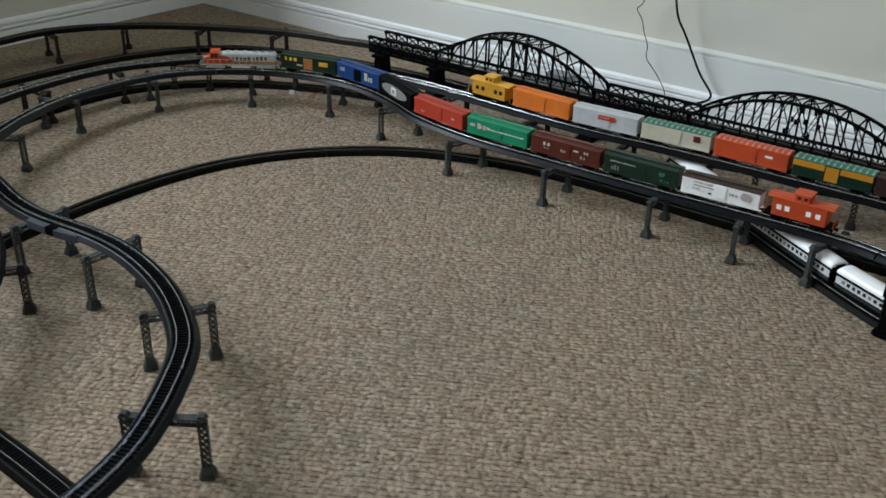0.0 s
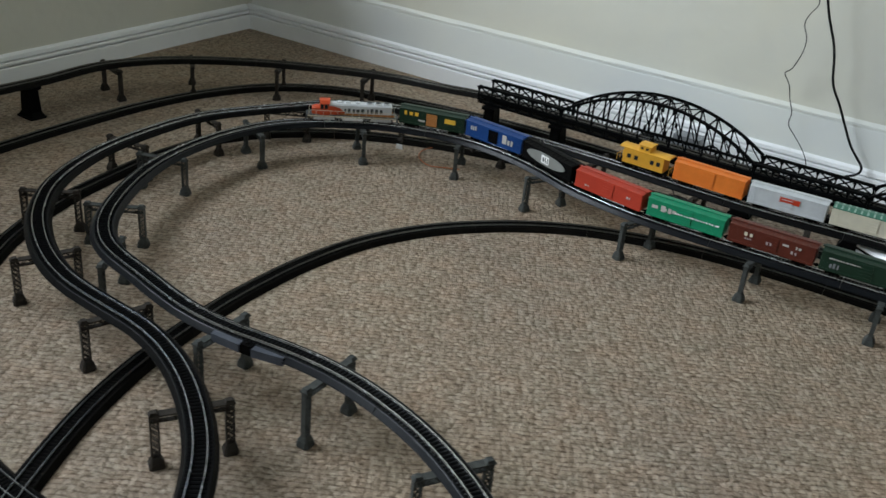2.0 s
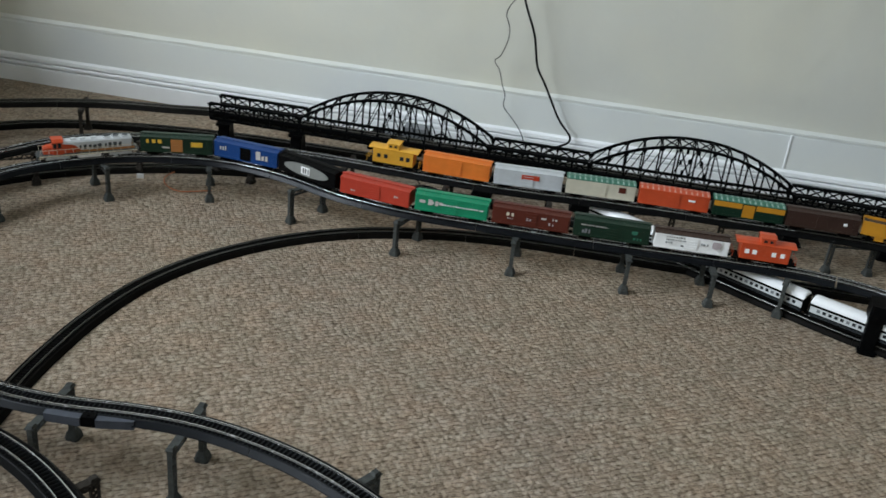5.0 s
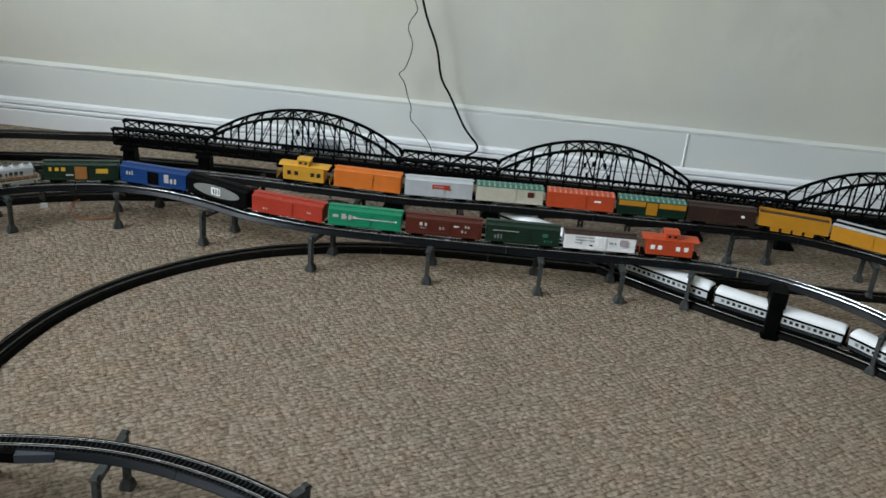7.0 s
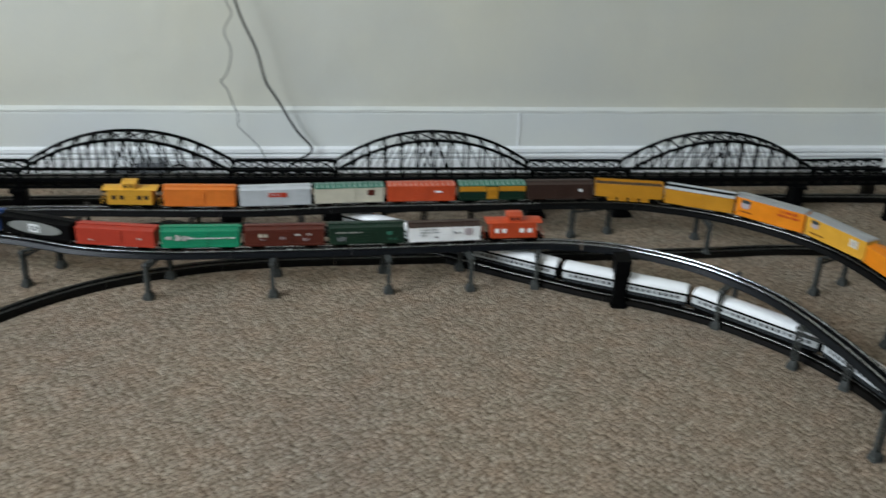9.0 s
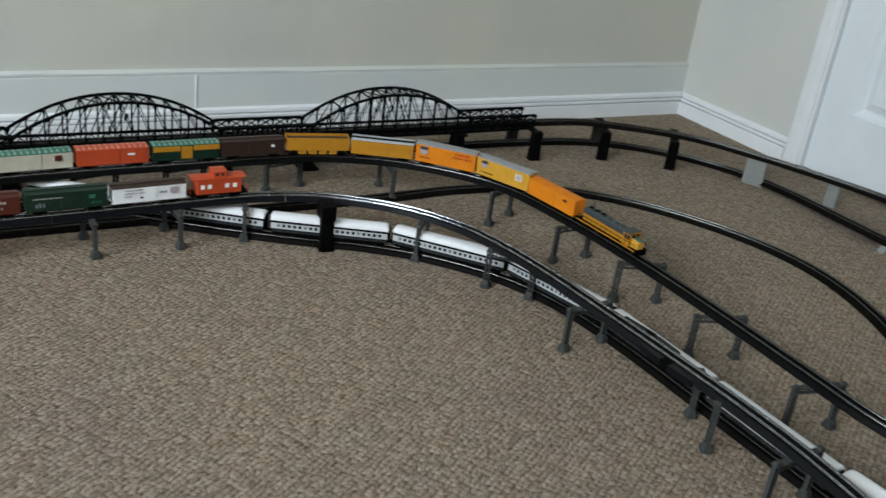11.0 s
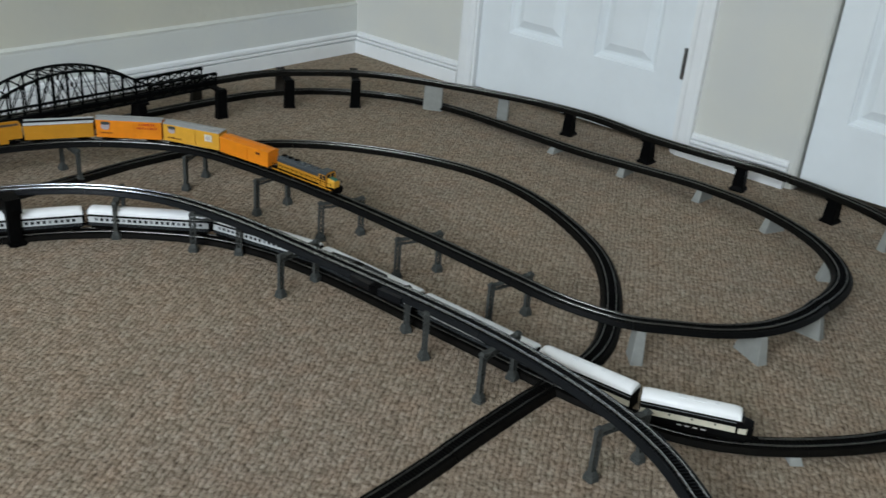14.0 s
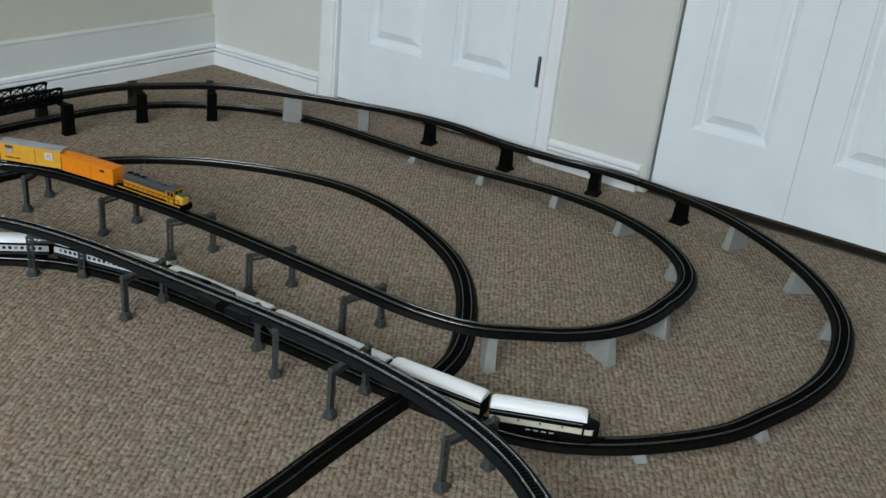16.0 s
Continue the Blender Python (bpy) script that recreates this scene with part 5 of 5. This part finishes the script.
# freight train with the red-nosed engine, on the grey loop
freight = [
    (diesel("silver diesel locomotive with a red nose and yellow lettering", P_SILVER, P_SILVER, P_SCARLET, P_CREAM), False),
    (boxcar("dark green boxcar with an orange door", P_DGREEN, P_DGREEN, P_DOOR, 0.046, 0.149, ((-0.42, -0.18, 0.55, 0.82, 3, P_TEXTY), (0.2, 0.36, 0.42, 0.72, 0, P_TEXTY), (-0.2, -0.1, 0.25, 0.35, 0, P_MARK))), True),
    (boxcar("blue boxcar with a black door and white emblem", P_BLUE, P_BLUE, P_BLACK, 0.046, 0.147, ((0.17, 0.24, 0.25, 0.8, 0, P_MARK), (0.26, 0.38, 0.25, 0.65, 2, P_MARK), (-0.4, -0.28, 0.45, 0.75, 3, P_MARK))), True),
    (oval_car("black car with a large pale oval on its side"), False),
    (boxcar("bright red boxcar with small white marks", P_RED, P_RED, P_RED, 0.046, 0.150, ((0.28, 0.35, 0.20, 0.32, 2, P_MARK), (-0.34, -0.27, 0.40, 0.52, 2, P_MARK))), False),
    (boxcar("bright green boxcar with a white streak", P_GREEN, P_GREEN, P_GREEN, 0.046, 0.145, ((0.12, 0.48, 0.46, 0.64, 3, P_MARK), (0.18, 0.34, 0.38, 0.76, 2, P_MARK), (-0.44, 0.14, 0.48, 0.57, 16, P_WHITE))), False),
    (boxcar("brown boxcar with white stencils", P_OXIDE, P_OXIDE, P_OXIDE, 0.046, 0.151, ((0.22, 0.34, 0.5, 0.74, 2, P_CREAM), (0.23, 0.31, 0.32, 0.40, 3, P_EMBLEM), (-0.01, 0.07, 0.36, 0.54, 2, P_EMBLEM), (-0.20, -0.13, 0.58, 0.68, 0, P_MARK), (-0.34, -0.25, 0.58, 0.74, 2, P_MARK), (-0.30, -0.22, 0.26, 0.44, 2, P_EMBLEM))), False),
    (boxcar("dark green boxcar with faint lettering", P_DGREEN, P_DGREEN, P_DGREEN, 0.047, 0.146, ((0.06, 0.42, 0.62, 0.70, 14, P_MARK), (0.28, 0.40, 0.16, 0.44, 3, P_MGREY), (-0.34, -0.26, 0.46, 0.68, -1, P_MGREEN), (-0.40, -0.28, 0.16, 0.34, 3, P_MGREEN))), False),
    (boxcar("white refrigerator car with a brown roof", P_WHITE, P_BROWN, P_WHITE, 0.044, 0.142, ((0.10, 0.36, 0.70, 0.79, 8, P_MGREY), (0.08, 0.36, 0.52, 0.60, 9, P_MGREY), (0.26, 0.36, 0.32, 0.44, 3, P_MGREY), (0.10, 0.14, 0.20, 0.28, 0, P_BLACK), (-0.22, -0.10, 0.44, 0.60, 3, P_MGREY), (-0.39, -0.27, 0.30, 0.78, -1, P_EMBLEM)), True), False),
    (caboose("red caboose with white windows", P_SCARLET, P_SCARLET), False),
]
FREIGHT_S = LOOP_A.near(-3.197, -0.545) - 0.135
place_train(LOOP_A, FREIGHT_S, freight, -1, (LOOP_A2, A1, A2))

# yellow train, on the dark line beside the bridges
yellow = [
    (diesel("yellow and grey diesel locomotive", P_YELLOW, P_DGREY, P_YELLOW2, P_YELLOW, 0.090), False),
    (boxcar("bright orange refrigerator car", P_ORANGE, P_ORANGE, P_ORANGE, 0.047, 0.147, ((0.26, 0.34, 0.6, 0.75, 0, P_OXIDE),)), False),
    (boxcar("yellow boxcar with a grey roof and dark emblem", P_YELLOW2, P_GREY, P_YELLOW2, 0.053, 0.147, ((-0.40, -0.28, 0.42, 0.80, -1, P_EMBLEM), (-0.405, -0.275, 0.66, 0.84, -1, P_DGREY), (0.25, 0.38, 0.36, 0.76, 0, P_CREAM), (0.28, 0.36, 0.46, 0.70, 2, P_EMBLEM), (-0.4, -0.16, 0.14, 0.22, 7, P_OXIDE))), False),
    (boxcar("orange boxcar with a grey roof and red lettering", P_ORANGE, P_GREY, P_ORANGE, 0.055, 0.147, ((-0.42, -0.29, 0.38, 0.80, -1, P_EMBLEM), (-0.425, -0.285, 0.66, 0.84, -1, P_DGREY), (0.16, 0.42, 0.70, 0.84, 7, P_TEXTR), (0.13, 0.45, 0.50, 0.64, 8, P_TEXTR), (-0.44, -0.24, 0.20, 0.27, 8, P_OXIDE)), False), False),
    (boxcar("yellow boxcar with silver eaves and a black roof", P_YELLOW, P_BLACK, P_YELLOW, 0.047, 0.147, (), eave=P_SILVER), False),
    (hopper("yellow open hopper car with a dark load"), False),
    (boxcar("dark brown boxcar with a white dot", P_BROWN, P_BROWN, P_BROWN, 0.047, 0.147, ((0.28, 0.33, 0.45, 0.62, 0, P_WHITE),)), False),
    (boxcar("green and yellow boxcar with a ribbed green roof", P_DGREEN, P_MGREEN, P_YELLOW, 0.047, 0.147, ((-0.495, -0.1, 0.55, 0.88, 0, P_YELLOW), (0.1, 0.495, 0.55, 0.88, 0, P_YELLOW)), True, P_GLARE_GREEN), False),
    (boxcar("red boxcar with a ribbed red roof", P_SCARLET, P_SCARLET, P_SCARLET, 0.047, 0.147, ((0.2, 0.3, 0.5, 0.62, 0, P_WHITE),), True, P_GLARE_RED), False),
    (boxcar("cream boxcar with a ribbed green roof", P_CREAM, P_MGREEN, P_CREAM, 0.047, 0.147, ((0.26, 0.36, 0.4, 0.75, 0, P_OXIDE),), True, P_GLARE_GREEN), False),
    (boxcar("silver boxcar with a red emblem", P_SILVER, P_SILVER, P_SILVER, 0.048, 0.147, ((-0.1, 0.16, 0.45, 0.75, 0, P_TEXTR),)), False),
    (boxcar("deep orange boxcar without lettering", P_ORANGE2, P_ORANGE2, P_ORANGE2, 0.050, 0.147), False),
    (caboose("yellow caboose with a cupola", P_YELLOW2, P_YELLOW2), False),
]
YELLOW_S = LOOP_B2.near(-1.097, -1.095)
place_train(LOOP_B2, YELLOW_S, yellow, 1, (LOOP_B, B2, B1))

# white passenger train, on the floor line
white = [(streamlined_loco("white streamlined passenger locomotive with a black nose", True), False), (streamlined_loco("white streamlined passenger booster unit", False), False)]
white += [(streamliner("long baggage car with a white roof and a grey side strip", baggage=True), False)]
white += [(streamliner("long silver passenger coach with a white roof"), False) for k in range(6)]
WHITE_S = LINE_C2.near(-0.911, -2.21) + 0.27
place_train(LINE_C2, WHITE_S, white, -1, (LINE_C3, C3, C4))


# ---------------------------------------------------------------- small things
def tube(name, pts, r, mat, label, category, kind=""):
    cu = bpy.data.curves.new(name, "CURVE")
    cu.dimensions, cu.bevel_depth, cu.bevel_resolution = "3D", r, 2
    sp = cu.splines.new("NURBS")
    sp.points.add(len(pts) - 1)
    for p, q in zip(sp.points, pts):
        p.co = (*q, 1)
    sp.use_endpoint_u, sp.order_u, sp.resolution_u = True, 3, 8
    cu.materials.append(mat)
    return tagged(new(name, cu), label, category, kind=kind)


tube("cable", [(-2.50, -0.05, 0.95), (-2.43, -0.04, 0.65), (-2.384, -0.035, 0.466), (-2.370, -0.030, 0.413), (-2.357, -0.027, 0.379), (-2.338, -0.024, 0.338), (-2.329, -0.021, 0.303), (-2.322, -0.017, 0.26),
               (-2.313, -0.015, 0.238), (-2.294, -0.013, 0.210), (-2.272, -0.009, 0.167), (-2.248, -0.006, 0.122), (-2.226, -0.006, 0.098), (-2.210, -0.009, 0.082), (-2.213, -0.012, 0.066), (-2.234, -0.018, 0.057), (-2.266, -0.040, 0.046), (-2.29, -0.09, 0.02), (-2.32, -0.115, 0.006)],
     0.0028, M_WIRE, "thick black cable hanging down the wall", "cable")
tube("cable", [(-2.50, -0.045, 0.90), (-2.44, -0.04, 0.60), (-2.411, -0.035, 0.464), (-2.396, -0.033, 0.438), (-2.386, -0.030, 0.414), (-2.403, -0.029, 0.392), (-2.411, -0.027, 0.367), (-2.396, -0.024, 0.340), (-2.396, -0.022, 0.311),
               (-2.405, -0.019, 0.281), (-2.413, -0.018, 0.261), (-2.429, -0.017, 0.252), (-2.408, -0.015, 0.229), (-2.401, -0.012, 0.193), (-2.387, -0.010, 0.166), (-2.393, -0.007, 0.135), (-2.371, -0.006, 0.114), (-2.349, -0.006, 0.090), (-2.333, -0.006, 0.067), (-2.326, -0.006, 0.044), (-2.32, -0.04, 0.012)],
     0.0011, M_WIRE, "thin black wire hanging in kinks down the wall", "cable")
tube("wire", [(-2.960, -0.505, 0.003), (-2.988, -0.519, 0.003), (-3.022, -0.541, 0.003), (-3.071, -0.511, 0.003), (-3.088, -0.461, 0.003), (-3.063, -0.415, 0.004), (-3.035, -0.389, 0.004), (-2.96, -0.36, 0.004)],
     0.0012, M_WIREO, "thin orange wire looped on the carpet", "wire")

tag = thing("paper_tag", "small white paper tag beside a pier foot", "paper tag", pose(-3.132, -0.495, 0, 0, 0, 20))
part("slip", Mesh().box(-0.0075, 0.0075, -0.0010, 0.0010, 0.0, 0.011, top=(0.9, 1)), P_WHITE, tag)

# black signal box beside the floor line
sig = thing("track_signal", "black plastic signal box standing beside the track", "track signal", pose(-1.604, -0.668, 0, 0, 0, -8))
part("base", Mesh().box(-0.017, 0.017, -0.066, 0.020, 0, 0.004, c=0.006), M_PBLACK, sig)
part("mast", Mesh().box(-0.0125, 0.0125, -0.054, -0.036, 0.004, 0.072, top=(1.1, 1), c=0.002), M_PBLACK, sig)
part("head", Mesh().box(-0.0155, 0.0155, -0.060, -0.014, 0.066, 0.098, c=0.003), M_PBLACK, sig)
for z in (0.050, 0.076):
    part("lens", Mesh().disc((0, -0.0525 if z < 0.06 else -0.0605, z), 0.0035, 0.001), M_CHASSIS, sig)


M_PLATE = painted("pale_slate_plastic", (0.062, 0.067, 0.080), 0.45, 0.15, 60.0, 0.2, spec=0.1)


def turnout_motor(line, x, y, side, mat, box=True, long=0.115):
    """A switch machine along the shoulder of the track: two flat plates with a small dark box between."""
    m, h = stand(line, x, y)
    root = thing("switch_motor", "slate plastic switch machine along the track shoulder", "switch motor", m @ pose(0, side * 0.0200, h))
    for a, b, tip in ((-long / 2, -0.010, 0.35), (0.010, long / 2, 0.6)):
        p = Mesh()
        ring = [(a, -0.006), (b, -0.006), (b, 0.006), (a, 0.006)]
        p.loft([[(u, v * 1.3 * (tip if abs(u) > 0.02 else 1), z) for u, v in ring] for z in (-0.004, 0.0085)])
        part("plate", p, mat, root)
    if box:
        part("housing", Mesh().box(-0.010, 0.010, -0.007, 0.007, -0.004, 0.0100, top=(0.9, 0.85), c=0.001), M_PBLACK, root)
        part("lever", Mesh().box(-0.002, 0.002, -0.002, 0.002, 0.0085, 0.0115), M_CHASSIS, root)
    return root


turnout_motor(LOOP_A, -2.740, -1.398, 1 if LOOP_A.way(LOOP_A.near(-2.740, -1.398)).x < 0 else -1, M_PLATE)
turnout_motor(LOOP_A2, -1.300, -1.345, 1, M_SLATE, True, 0.13)
turnout_motor(LOOP_A2, -1.295, -1.420, -1, M_SLATE, True, 0.12)
turnout_motor(LINE_C3, -2.515, -0.330, -1 if LINE_C3.way(LINE_C3.near(-2.515, -0.330)).x < 0 else 1, M_PBLACK, True, 0.05)

# power pack on the carpet behind the bridges, with its lead looping out of it
pack = thing("power_pack", "black and grey plastic power pack by the baseboard", "power pack", pose(-2.640, -0.066, 0))
part("base", Mesh().box(-0.075, 0.067, -0.034, 0.034, 0.0, 0.036, top=(0.97, 0.92), c=0.004), M_PBLACK, pack)
part("housing", Mesh().box(0.010, 0.082 - 0.001, -0.020, 0.030, 0.036, 0.067, top=(0.94, 0.85), c=0.004), P_MGREY, pack, "grey plastic housing")
part("knob", Mesh().box(-0.036, -0.008, -0.014, 0.014, 0.036, 0.048, top=(0.85, 0.85), c=0.004), P_MGREY, pack, "grey control knob")
part("lettering", bars(-0.055, -0.030, 0.012, 0.022, -0.0338, 2, random.Random(8)), P_MARK, pack, "small unreadable white lettering")
tube("cable", [(-2.556, -0.085, 0.036), (-2.551, -0.085, 0.050), (-2.540, -0.085, 0.061), (-2.527, -0.085, 0.064), (-2.513, -0.085, 0.060), (-2.503, -0.088, 0.046), (-2.498, -0.092, 0.020), (-2.490, -0.098, 0.004), (-2.440, -0.110, 0.0035)],
     0.0022, M_WIRE, "black lead looping out of the power pack", "cable")
tube("wire", [(-2.535, -0.290, 0.006), (-2.550, -0.272, 0.016), (-2.568, -0.265, 0.014), (-2.585, -0.262, 0.004), (-2.640, -0.255, 0.003)],
     0.0011, M_WIRE, "thin black wire from a switch motor on the carpet", "wire")
